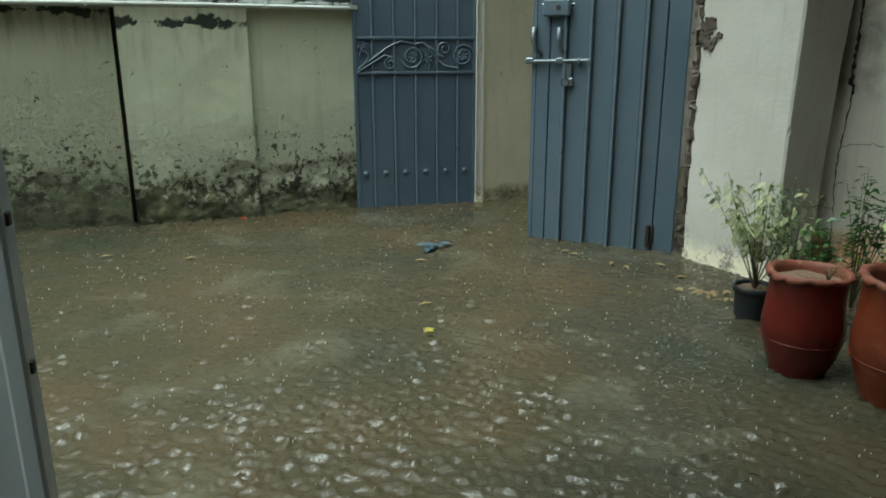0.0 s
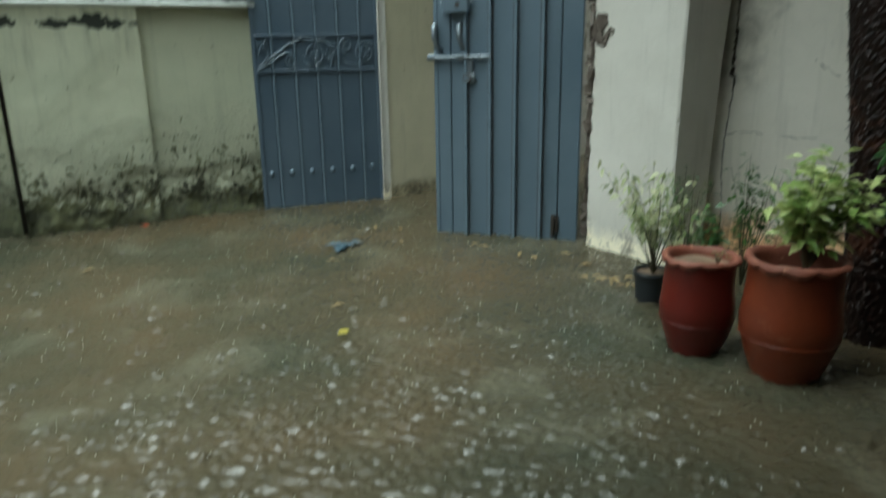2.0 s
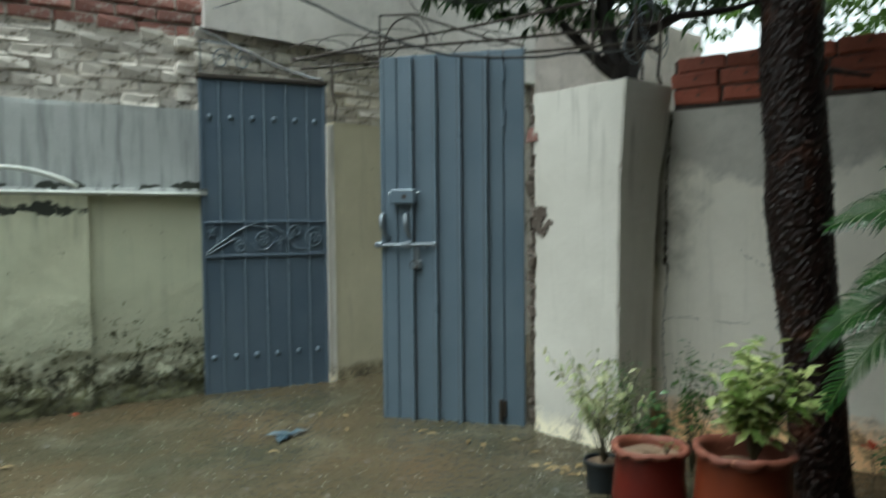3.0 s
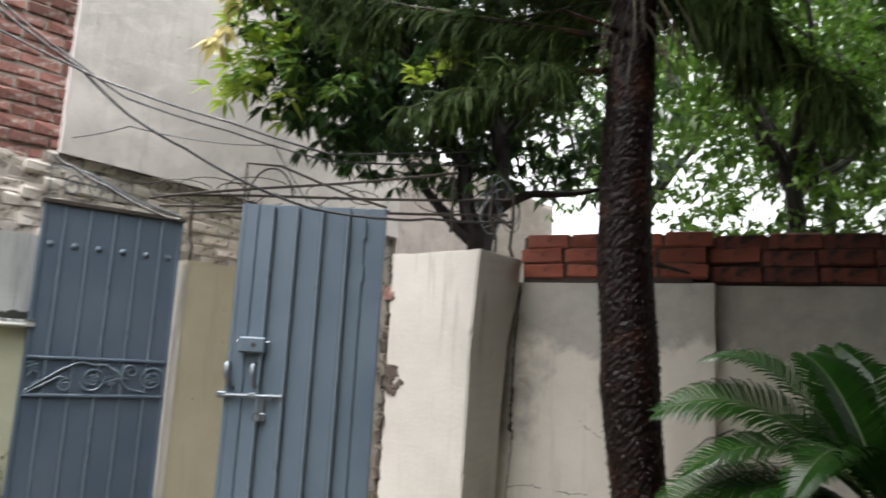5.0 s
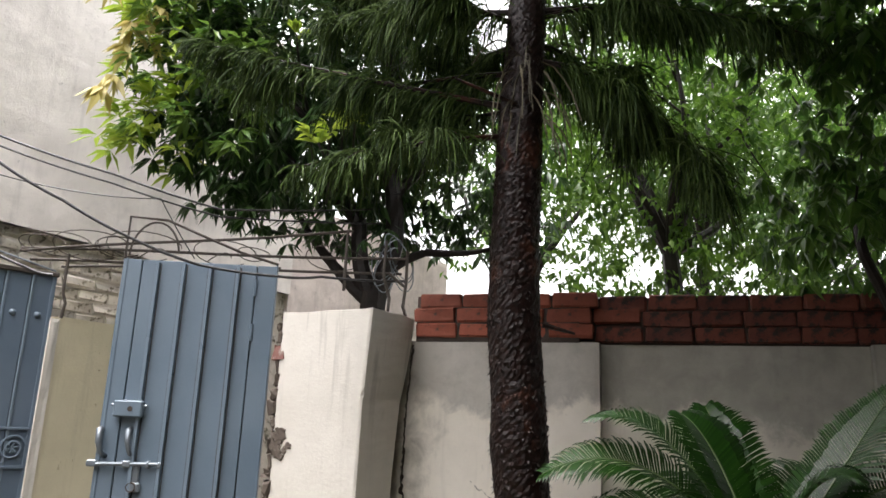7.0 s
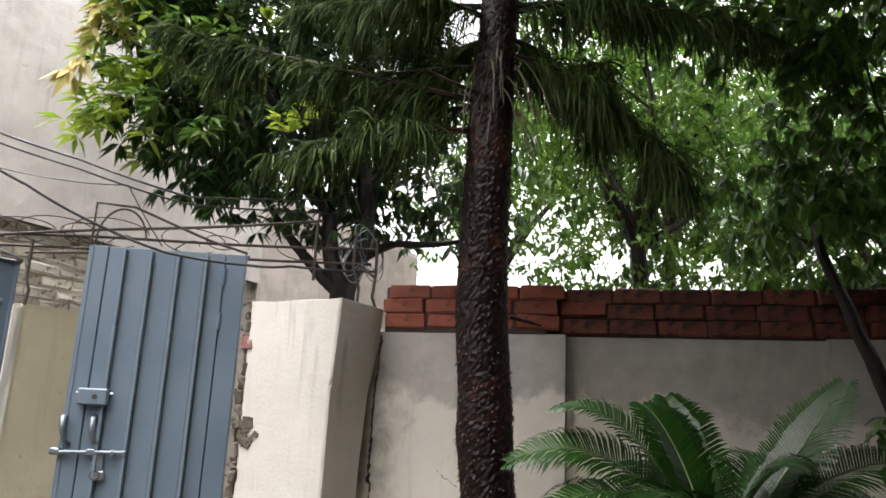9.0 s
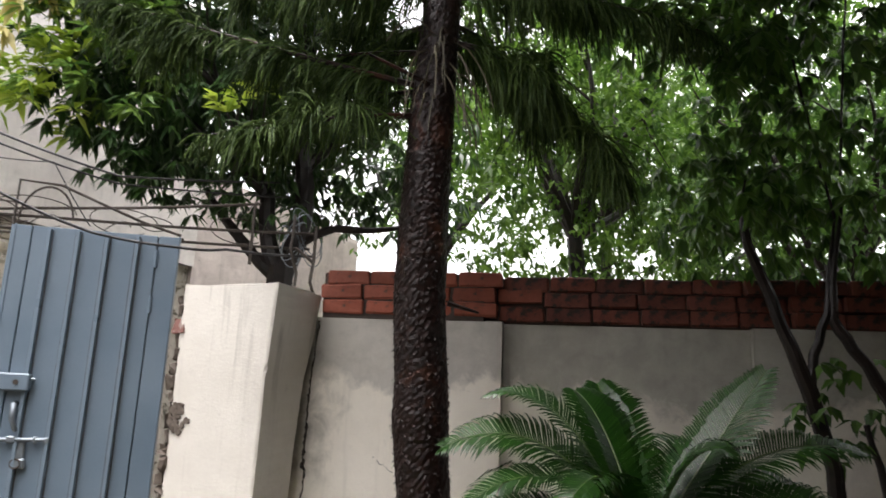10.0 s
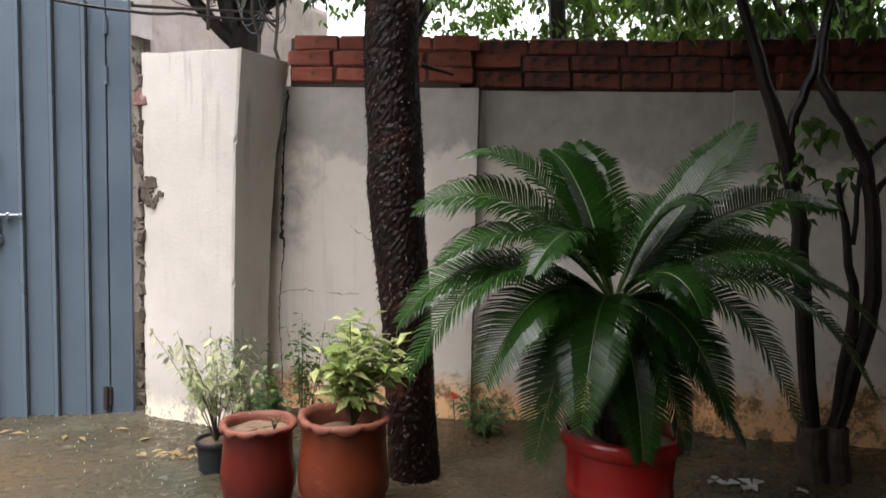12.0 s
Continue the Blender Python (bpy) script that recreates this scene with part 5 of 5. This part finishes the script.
def mango():
    rnd = random.Random(41)
    g = thing("mango_tree", "bushy mango tree with pale new leaves behind the pillar", "tree", (1.98, 5.45, -0.1))
    wood = Shape()
    limb(wood, rnd, (1.98, 5.45, -0.1), (1.99, 5.43, 2.05), 0.10, 0.085, 0.01)
    forks = [((1.98, 5.43, 1.98), (1.72, 5.47, 2.22), 0.05, 0.035), ((1.72, 5.47, 2.22), (1.5, 5.5, 2.5), 0.035, 0.02), ((1.98, 5.43, 2.0), (1.87, 5.45, 2.5), 0.062, 0.05), ((1.87, 5.45, 2.5), (1.4, 5.5, 3.4), 0.05, 0.02), ((2.0, 5.43, 2.0), (2.08, 5.41, 2.7), 0.075, 0.06),
             ((2.08, 5.41, 2.7), (2.1, 5.4, 3.7), 0.06, 0.03), ((2.03, 5.42, 2.15), (2.3, 5.38, 2.33), 0.035, 0.028), ((2.3, 5.38, 2.33), (2.75, 5.3, 2.38), 0.028, 0.015), ((1.87, 5.45, 2.5), (0.8, 5.6, 3.3), 0.035, 0.012), ((2.08, 5.41, 2.7), (2.8, 5.5, 3.4), 0.04, 0.012), ((1.6, 5.5, 3.1), (0.6, 5.6, 4.0), 0.03, 0.01), ((2.1, 5.4, 3.4), (1.6, 5.2, 4.5), 0.035, 0.012)]
    for a, b, r0, r1 in forks:
        limb(wood, rnd, a, b, r0, r1)
    crown, lime, pale, mid = Shape(), Shape(), Shape(), Shape()
    c = Vector((1.55, 5.65, 3.65))
    made = 0
    while made < 1200:
        d = unit(rnd)
        r = rnd.random() ** 0.4
        p = c + Vector((d.x * 1.5 * r, d.y * 0.95 * r, d.z * 1.35 * r))
        lump = 0.8 + 0.35 * noise.noise(p * 1.6)
        if noise.noise(p * 2.6 + Vector((7, 0, 0))) < -0.18:
            continue
        if r > lump or p.z > 4.3 or (p.x < 0.8 and p.z < 2.55 + (0.8 - p.x) * 0.9):
            continue
        made += 1
        rosette(crown, rnd, p, d, rnd.randrange(9, 14), 0.125, 0.036, 0.6)
    for i in range(170):
        d, r = unit(rnd), rnd.random() ** 0.5
        rosette(crown, rnd, Vector((1.0 + 0.60 * d.x * r, 5.6 + 0.5 * d.y * r, 3.52 + 0.9 * d.z * r)), d, 11, 0.15, 0.042, 0.55)
    for i in range(150):
        p = Vector((rnd.uniform(1.9, 3.3), rnd.uniform(5.3, 6.4), rnd.uniform(2.45, 3.6)))
        rosette(crown, rnd, p, unit(rnd, -0.4, 0.4), 9, 0.13, 0.038, 0.5)
    # outer left side of the crown, in the sunlit leaf colour
    for i in range(70):
        p = Vector((rnd.uniform(0.42, 1.2), rnd.uniform(4.95, 5.35), rnd.uniform(2.75, 3.9)))
        rosette(mid, rnd, p, Vector((-0.4, -0.6, 0.1)), 9, 0.125, 0.038, 0.5)
    # low twigs round the fork
    for i in range(130):
        x = rnd.uniform(0.95, 2.75)
        p = Vector((x, rnd.uniform(5.25, 5.8), rnd.uniform(2.34 + 0.10 * abs(x - 1.9), 2.85)))
        rosette(crown, rnd, p, unit(rnd, -0.5, 0.2), 9, 0.12, 0.034, 0.7)
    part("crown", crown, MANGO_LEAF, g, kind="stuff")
    for p in ((1.489, 4.604, 2.74), (1.735, 4.721, 2.89), (1.371, 4.515, 3.264), (1.54, 4.63, 2.70), (1.68, 4.72, 2.90), (1.60, 4.66, 2.80)):
        limb(wood, rnd, Vector(p), Vector(p) + Vector((0.1, 0.75, -0.1)), 0.006, 0.012, 0.05)
        rosette(lime, rnd, Vector(p), Vector((-0.2, -0.7, 0.5)), 10, 0.12, 0.042, -0.1)
    for i in range(80):
        p = Vector((rnd.uniform(0.30, 0.75), rnd.uniform(5.05, 5.6), rnd.uniform(2.75, 4.1)))
        rosette(lime, rnd, p, Vector((-0.6, -0.5, 0.3)), 9, 0.14, 0.042, 0.3)
    part("trunk", wood, MANGO_BARK, g, "forked dark wet trunk")
    part("outer_leaves", mid, SUNLIT_LEAF, g, "outer leaves coloured lighter as if sunlit", kind="stuff")
    part("young_leaves", lime, LIME_LEAF, g, "bright lime young leaves")
    for p in ((0.36, 5.5, 3.62), (0.40, 5.5, 3.50), (0.30, 5.4, 3.55), (0.24, 5.4, 3.20), (0.20, 5.4, 3.12), (0.42, 5.5, 3.72), (0.14, 5.4, 3.78), (0.28, 5.4, 3.4)):
        rosette(pale, rnd, Vector(p) + Vector((0.12, -0.35, -0.06)), Vector((-0.3, -0.6, -0.2)), 12, 0.16, 0.05, 1.2)
    part("new_leaves", pale, PALE_LEAF, g, "limp cream new leaves")


mango()


def broad_tree(name, label, base, fork, centre, radii, clumps, per, ln, wd, material, seed, floor=0.0, limbs=9, r0=0.09, group="", droop=0.25):
    rnd = random.Random(seed)
    g = thing(name, label, "tree", base, group)
    wood, crown = Shape(), Shape()
    limb(wood, rnd, base, fork, r0, r0 * 0.75, 0.03)
    c = Vector(centre)
    for i in range(limbs):
        d = unit(rnd, -0.2, 0.9)
        e = c + Vector((d.x * radii[0], d.y * radii[1], d.z * radii[2])) * 0.75
        mid = Vector(fork).lerp(e, 0.5) + unit(rnd) * 0.2
        limb(wood, rnd, fork, mid, r0 * 0.55, r0 * 0.3)
        limb(wood, rnd, mid, e, r0 * 0.3, r0 * 0.08)
        for _ in range(3):
            limb(wood, rnd, mid.lerp(e, rnd.uniform(0.2, 0.8)), e + unit(rnd) * radii[0] * 0.35, r0 * 0.14, r0 * 0.04)
    part("trunk", wood, MANGO_BARK, g)
    made, tries = 0, 0
    while made < clumps and tries < clumps * 12:
        tries += 1
        d, r = unit(rnd), rnd.random() ** 0.45
        p = c + Vector((d.x * radii[0] * r, d.y * radii[1] * r, d.z * radii[2] * r))
        if p.z < floor or noise.noise(p * (1.9 / max(radii[0], 1.0) * 1.8) + Vector((seed, 0, 0))) < -0.06:
            continue
        made += 1
        k = rnd.uniform(0.5, 1.0)
        spray = unit(rnd, -0.6, 0.2)
        for j in range(per):
            q = p + spray * ln * 2.6 * j / per * k + unit(rnd) * ln * 0.5
            dd = (unit(rnd, -0.9, 0.4) + spray * 0.6 + Vector((0, 0, -droop))).normalized()
            up = (Vector((0, 0, 1)) + unit(rnd) * 0.5).normalized()
            if abs(dd.dot(up)) > 0.92:
                up = Vector((dd.y, -dd.x, 0.3)).normalized()
            s = rnd.uniform(0.6, 1.2)
            crown.leaf(q, dd, up, ln * s, wd * s, 0.25)
    part("crown", crown, material, g, kind="stuff")
    return g


broad_tree("tree", "slender leafy tree beyond the boundary wall", (6.5, 8.7, -0.1), (6.5, 8.7, 3.6), (6.2, 8.6, 5.0), (2.3, 1.8, 2.2), 1150, 9, 0.09, 0.048, FAR_LEAF, 51, 2.9, group="trees beyond the wall")
broad_tree("tree", "bright green leafy tree beyond the boundary wall", (8.3, 6.6, -0.1), (8.3, 6.6, 3.0), (7.8, 6.6, 4.3), (2.3, 1.9, 2.4), 1800, 9, 0.09, 0.05, FAR_LEAF, 52, 1.9, group="trees beyond the wall")
broad_tree("tree", "dense leafy tree further beyond the wall", (9.5, 10.5, -0.1), (9.5, 10.5, 3.5), (9.0, 10.5, 5.0), (3.6, 2.2, 3.2), 1500, 9, 0.12, 0.06, FAR_LEAF, 53, 2.2, group="trees beyond the wall")
broad_tree("tree", "leafy tree close behind the wall", (4.6, 6.2, -0.1), (4.55, 6.2, 2.7), (4.6, 6.4, 3.9), (1.7, 1.0, 1.7), 1150, 9, 0.09, 0.048, FAR_LEAF, 54, 2.25, group="trees beyond the wall")

broad_tree("tree", "low dark leafy tree close behind the boundary wall", (6.7, 5.3, -0.1), (6.6, 5.3, 2.2), (6.35, 5.3, 3.2), (1.6, 1.3, 1.4), 650, 9, 0.09, 0.052, NEAR_LEAF, 56, 2.0, group="trees beyond the wall")
broad_tree("tree", "leafy tree behind the mango by the lane", (4.2, 8.6, -0.1), (4.2, 8.6, 2.9), (4.1, 8.6, 4.2), (1.6, 1.0, 1.5), 560, 9, 0.095, 0.05, FAR_LEAF, 55, 2.9, group="trees beyond the wall")


broad_tree("bush", "low leafy bush topping the boundary wall from behind", (4.7, 5.7, -0.1), (4.7, 5.7, 1.6), (4.75, 5.75, 2.3), (1.5, 0.6, 0.38), 150, 9, 0.08, 0.042, FAR_LEAF, 57, 1.9, limbs=6, r0=0.04, group="trees beyond the wall")


def yard_tree():
    """Thin forked stems inside the wall, under a low dark crown and unseen shading layers."""
    rnd = random.Random(61)
    g = thing("yard_tree", "small dark-stemmed tree with low leafy crown by the wall", "tree", (4.07, 3.09, -0.1))
    for pts, rad in (([(4.07, 3.09, -0.1), (4.05, 3.1, 0.25), (3.99, 3.14, 0.75), (3.963, 3.155, 1.07), (3.90, 3.19, 1.37), (3.82, 3.24, 1.65), (3.713, 3.30, 1.98), (3.71, 3.32, 2.2)], (0.05, 0.046, 0.042, 0.04, 0.042, 0.034, 0.028, 0.016)),
                     ([(3.90, 3.19, 1.37), (3.92, 3.18, 1.52), (3.974, 3.148, 1.69), (4.02, 3.12, 2.1)], (0.03, 0.026, 0.020, 0.008)),
                     ([(4.16, 3.05, -0.1), (4.137, 3.054, 0.22), (4.2, 3.01, 0.6), (4.224, 3.0, 0.8), (4.19, 3.02, 1.2), (4.161, 3.04, 1.35), (4.05, 3.09, 1.55), (3.994, 3.137, 1.67), (4.0, 3.12, 1.9), (4.05, 3.1, 2.2)], (0.045, 0.042, 0.04, 0.04, 0.035, 0.033, 0.03, 0.028, 0.018, 0.008)),
                     ([(4.137, 3.06, 0.2), (4.15, 3.05, 0.5), (4.164, 3.037, 0.75), (4.123, 3.06, 1.0), (4.07, 3.08, 1.25)], (0.03, 0.028, 0.026, 0.02, 0.014)),
                     ([(4.161, 3.04, 1.35), (4.25, 3.0, 1.45), (4.4, 2.95, 1.7)], (0.018, 0.015, 0.01)), ([(4.2, 3.02, 1.2), (4.3, 2.98, 1.33), (4.5, 2.9, 1.5)], (0.018, 0.014, 0.01)),
                     ([(4.15, 3.05, 1.0), (4.16, 3.05, 1.28), (4.15, 3.05, 1.4)], (0.014, 0.012, 0.008))):
        fine, fr = [], []
        for (a, b), (r0, r1) in zip(zip(pts, pts[1:]), zip(rad, rad[1:])):
            for u in (0, 0.33, 0.66):
                fine.append(Vector(a).lerp(Vector(b), u) + unit(rnd) * 0.006)
                fr.append(r0 + (r1 - r0) * u)
        fine.append(Vector(pts[-1]))
        fr.append(rad[-1])
        part("stem", Shape().tube(fine, [0.8 * r for r in fr], 9, wob=0.08, rnd=rnd), MANGO_BARK, g)
    for x0, y0, x1, y1, r in ((4.07, 3.09, 4.052, 3.1, 0.056), (4.16, 3.05, 4.137, 3.054, 0.05)):
        part("muddy_foot", Shape().tube([(x0, y0, -0.1), (x0, y0, 0.02), (x1, y1, 0.12), (x1, y1, 0.23)], [r * 1.1, r * 1.06, r, r * 0.92], 12, wob=0.08, rnd=rnd), DRIED_MUD, g, "stem foot coated in pale dried mud")
    crown = Shape()
    # thinned where seen, left dense at low y to cast shade
    for i in range(560):
        d, r = unit(rnd), rnd.random() ** 0.45
        p = Vector((4.45, 3.15, 3.0)) + Vector((d.x * 1.25 * r, d.y * 1.35 * r, d.z * 0.95 * r))
        if noise.noise(p * 1.7) < -0.3 or p.z < 2.05 or (p.y > 2.75 and rnd.random() < 0.6):
            continue
        rosette(crown, rnd, p, unit(rnd, -0.6, 0.2), 10, 0.085, 0.042, 0.8)
    for i in range(330):
        p = Vector((rnd.uniform(3.8, 5.6), rnd.uniform(3.0, 4.3), rnd.uniform(1.95, 2.65)))
        rosette(crown, rnd, p, Vector((0, 0, -1)), 7, 0.085, 0.042, 0.8)
    for i in range(150):
        p = Vector((3.72 + rnd.gauss(0, 0.14), 3.25 + rnd.gauss(0, 0.14), rnd.uniform(2.08, 3.1)))
        rosette(crown, rnd, p, unit(rnd, -0.6, 0.2), 9, 0.085, 0.042, 0.8)
    for i in range(26):
        p = Vector((3.96, 3.15, 1.1)) + Vector((rnd.uniform(-0.16, 0.22), rnd.uniform(-0.1, 0.1), rnd.uniform(-0.05, 0.42)))
        rosette(crown, rnd, p, unit(rnd, -0.6, 0.2), 4, 0.075, 0.042, 0.8)
    # two unseen leaf layers added overhead to shade the wall and cycad
    for i in range(1300):
        d, r = unit(rnd), rnd.random() ** 0.5
        p = Vector((4.15, 2.9, 3.8)) + Vector((d.x * 1.9 * r, d.y * 2.0 * r, d.z * 0.6 * r))
        rosette(crown, rnd, p, unit(rnd, -0.6, 0.2), 10, 0.11, 0.058, 0.6)
    for i in range(1900):
        d, r = unit(rnd), rnd.random() ** 0.5
        p = Vector((4.15, 2.75, 5.5)) + Vector((d.x * 1.9 * r, d.y * 2.0 * r, d.z * 0.4 * r))
        rosette(crown, rnd, p, unit(rnd, -0.6, 0.2), 9, 0.14, 0.08, 0.3)
    # thin stems up to the added layers
    for a, b in (((3.71, 3.32, 2.2), (4.5, 2.9, 5.4)), ((4.05, 3.1, 2.3), (4.6, 2.6, 5.5)), ((4.0, 3.1, 2.1), (4.2, 3.6, 5.4))):
        up = Shape()
        limb(up, rnd, a, b, 0.006, 0.004)
        part("stem", up, MANGO_BARK, g)
    part("crown", crown, NEAR_LEAF, g, kind="stuff")


yard_tree()


# ---- the near door leaf, and unseen walls and a roof added to block light ----
DOOR = Line((-0.128, 1.244), (0.507, 1.644))


def near_door():
    g = thing("door_leaf", "grey painted steel door leaf standing open on the porch", "door", DOOR.p(0.4, -0.02, 0))
    L = DOOR.length
    part("panel", Shape().box(DOOR.m(L / 2, -0.02, 1.04), L, 0.035, 2.12, 0.003), STEEL_GREY, g)
    part("stile", Shape().box(DOOR.m(L - 0.012, -0.02, 1.04), 0.03, 0.05, 2.14, 0.005), STEEL_GREY, g)
    for z in (0.62, 0.84, 1.02):
        part("catch", Shape().box(DOOR.m(L + 0.004, -0.015, z), 0.008, 0.014, 0.02, 0.002), IRON, g)


near_door()
back_wall = Line((5.6, -1.2), (-4.2, -1.2))
tagged(part("unseen_wall_south", relief_wall(back_wall, 4.8, 9.8, -0.1, 4.6, 0.0, 0.2, 0.2, 0, 0, 0.003, 71), LIGHT_BLOCKER), "unseen dark wall added to block light from behind", "wall", kind="structure")
tagged(part("unseen_wall_south_tall", relief_wall(back_wall, 0, 4.79, -0.1, 7.6, 0.0, 0.2, 0.2, 0, 0, 0.003, 73), LIGHT_BLOCKER), "unseen tall dark wall added to block light from behind", "wall", kind="structure")
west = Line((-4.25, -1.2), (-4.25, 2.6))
tagged(part("unseen_wall_west", relief_wall(west, 0, 3.8, -0.1, 3.2, 0.0, 0.2, 0.2, 0, 0, 0.003, 74), LIGHT_BLOCKER), "unseen dark wall added to shape light from the west", "wall", kind="structure")
# roof slabs reach just short of view and cut the sky off the right side
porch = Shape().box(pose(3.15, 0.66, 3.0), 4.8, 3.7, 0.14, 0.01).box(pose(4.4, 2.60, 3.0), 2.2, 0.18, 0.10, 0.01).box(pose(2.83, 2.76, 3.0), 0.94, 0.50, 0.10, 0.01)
tagged(part("ceiling", porch, LIGHT_BLOCKER), "unseen dark roof slab added to shade the yard", "ceiling", kind="structure")
east = Line((5.25, 2.93), (5.6, -1.2))
tagged(part("unseen_wall_east", relief_wall(east, 0, east.length, -0.1, 7.6, 0.0, 0.2, 0.2, 0, 0, 0.003, 72), LIGHT_BLOCKER), "unseen dark wall added to block light from the east", "wall", kind="structure")

# ---- floating leaves, litter and splashes ----
rnd = random.Random(77)
spots = [(0.415, 4.741, FALLEN), (0.209, 4.962, FALLEN), (1.096, 4.509, FALLEN), (1.16, 4.53, FALLEN), (0.812, 4.683, FALLEN), (0.93, 4.66, FALLEN), (1.47, 4.422, FALLEN), (-0.984, 4.005, FALLEN), (-1.482, 3.848, FALLEN), (0.416, 3.714, FALLEN), (-1.217, 4.856, FLOWER), (0.33, 5.0, FALLEN), (0.12, 4.3, FALLEN), (1.3, 4.6, FALLEN), (0.495, 3.377, YELLOW_LEAF)]
for i, (x, y, m) in enumerate(spots):
    sh = Shape()
    a = rnd.uniform(0, 6.28)
    d = Vector((math.cos(a), math.sin(a), 0.05)).normalized()
    sh.leaf(Vector((x, y, 0.007)), d, Vector((0, 0, 1)), 0.075 if m is not YELLOW_LEAF else 0.065, 0.024 if m is not YELLOW_LEAF else 0.036, 0.05)
    if m is YELLOW_LEAF:
        sh.leaf(Vector((x + 0.01, y, 0.008)), Vector((d.y, -d.x, 0.5)).normalized(), Vector((0, 0, 1)), 0.05, 0.03, 0.1)
    lab = {"yellow_leaf": "curled yellow leaf floating on the water", "red_petals": "reddish fallen leaf floating by the wall"}.get(m.name, "pale brown leaf floating on the water")
    tagged(part("floating_leaf", sh, m), lab, "leaf", "floating leaves")
bag = Shape()
for j in range(9):
    a = rnd.uniform(0, 6.28)
    bag.leaf(Vector((0.12 + rnd.uniform(-0.03, 0.03), 4.56 + rnd.uniform(-0.04, 0.04), 0.008)), Vector((math.cos(a), math.sin(a), 0.15)).normalized(), Vector((0, 0, 1)), 0.10, 0.06, 0.1)
tagged(part("plastic_bag", bag, BLUE_BAG), "crumpled blue plastic bag in the water", "litter")
mound = Shape()
for j in range(18):
    a, r = rnd.uniform(0, 6.28), rnd.random()
    mound.leaf(Vector((1.55 + 0.14 * r * math.cos(a), 4.17 + 0.07 * r * math.sin(a), 0.008 + 0.012 * (1 - r))), Vector((math.cos(a * 3), math.sin(a * 3), 0.1)).normalized(), Vector((0, 0, 1)), 0.06, 0.022, 0.1)
tagged(part("leaf_litter", mound, FALLEN), "clump of wet brown leaves by the black pot", "litter", kind="stuff")
for x, y, r in ((3.641, 3.202, 0.05), (3.731, 3.124, 0.08), (4.26, 3.138, 0.05), (3.9, 3.0, 0.03)):
    scrap = Shape()
    for j in range(6):
        a = rnd.uniform(0, 6.28)
        scrap.leaf(Vector((x + rnd.uniform(-0.3, 0.3) * r, y + rnd.uniform(-0.3, 0.3) * r, 0.006)), Vector((math.cos(a), math.sin(a), 0.12)).normalized(), Vector((0, 0, 1)), r, r * 0.6, 0.1)
    tagged(part("plastic_scrap", scrap, SCRAP), "crumpled scrap of pale plastic under the fronds", "litter", "plastic scraps")
spl = Shape()
for j in range(1700):
    x, y = rnd.uniform(-2.1, 2.6), 1.4 + 4.3 * rnd.random() ** 0.7
    h = rnd.uniform(0.003, 0.011)
    r = rnd.uniform(0.0008, 0.0020)
    p = Vector((x, y, 0.004 + rnd.random() * 0.010))
    spl.tube([p, p + Vector((0, 0, h * 0.5)), p + Vector((0, 0, h))], [r * 0.4, r, r * 0.3], 5)
tagged(part("rain_splashes", spl, DROPS), "small bright splashes of rain on the water", "rain", kind="stuff")

# ---- bricks of the old house ----
brick_field(SIDE, -0.5, 1.96, 1.865, 2.33, -0.104, WASHED_BRICK, house_old, random.Random(81), rough=0.013)
brick_field(SIDE, 0.55, 2.02, 2.33, 3.62, -0.10, OLD_BRICK, house_old, random.Random(82))
brick_field(LANE, 0.02, 2.6, 1.75, 2.42, -0.086, WASHED_BRICK, house_old, random.Random(83), rough=0.012)
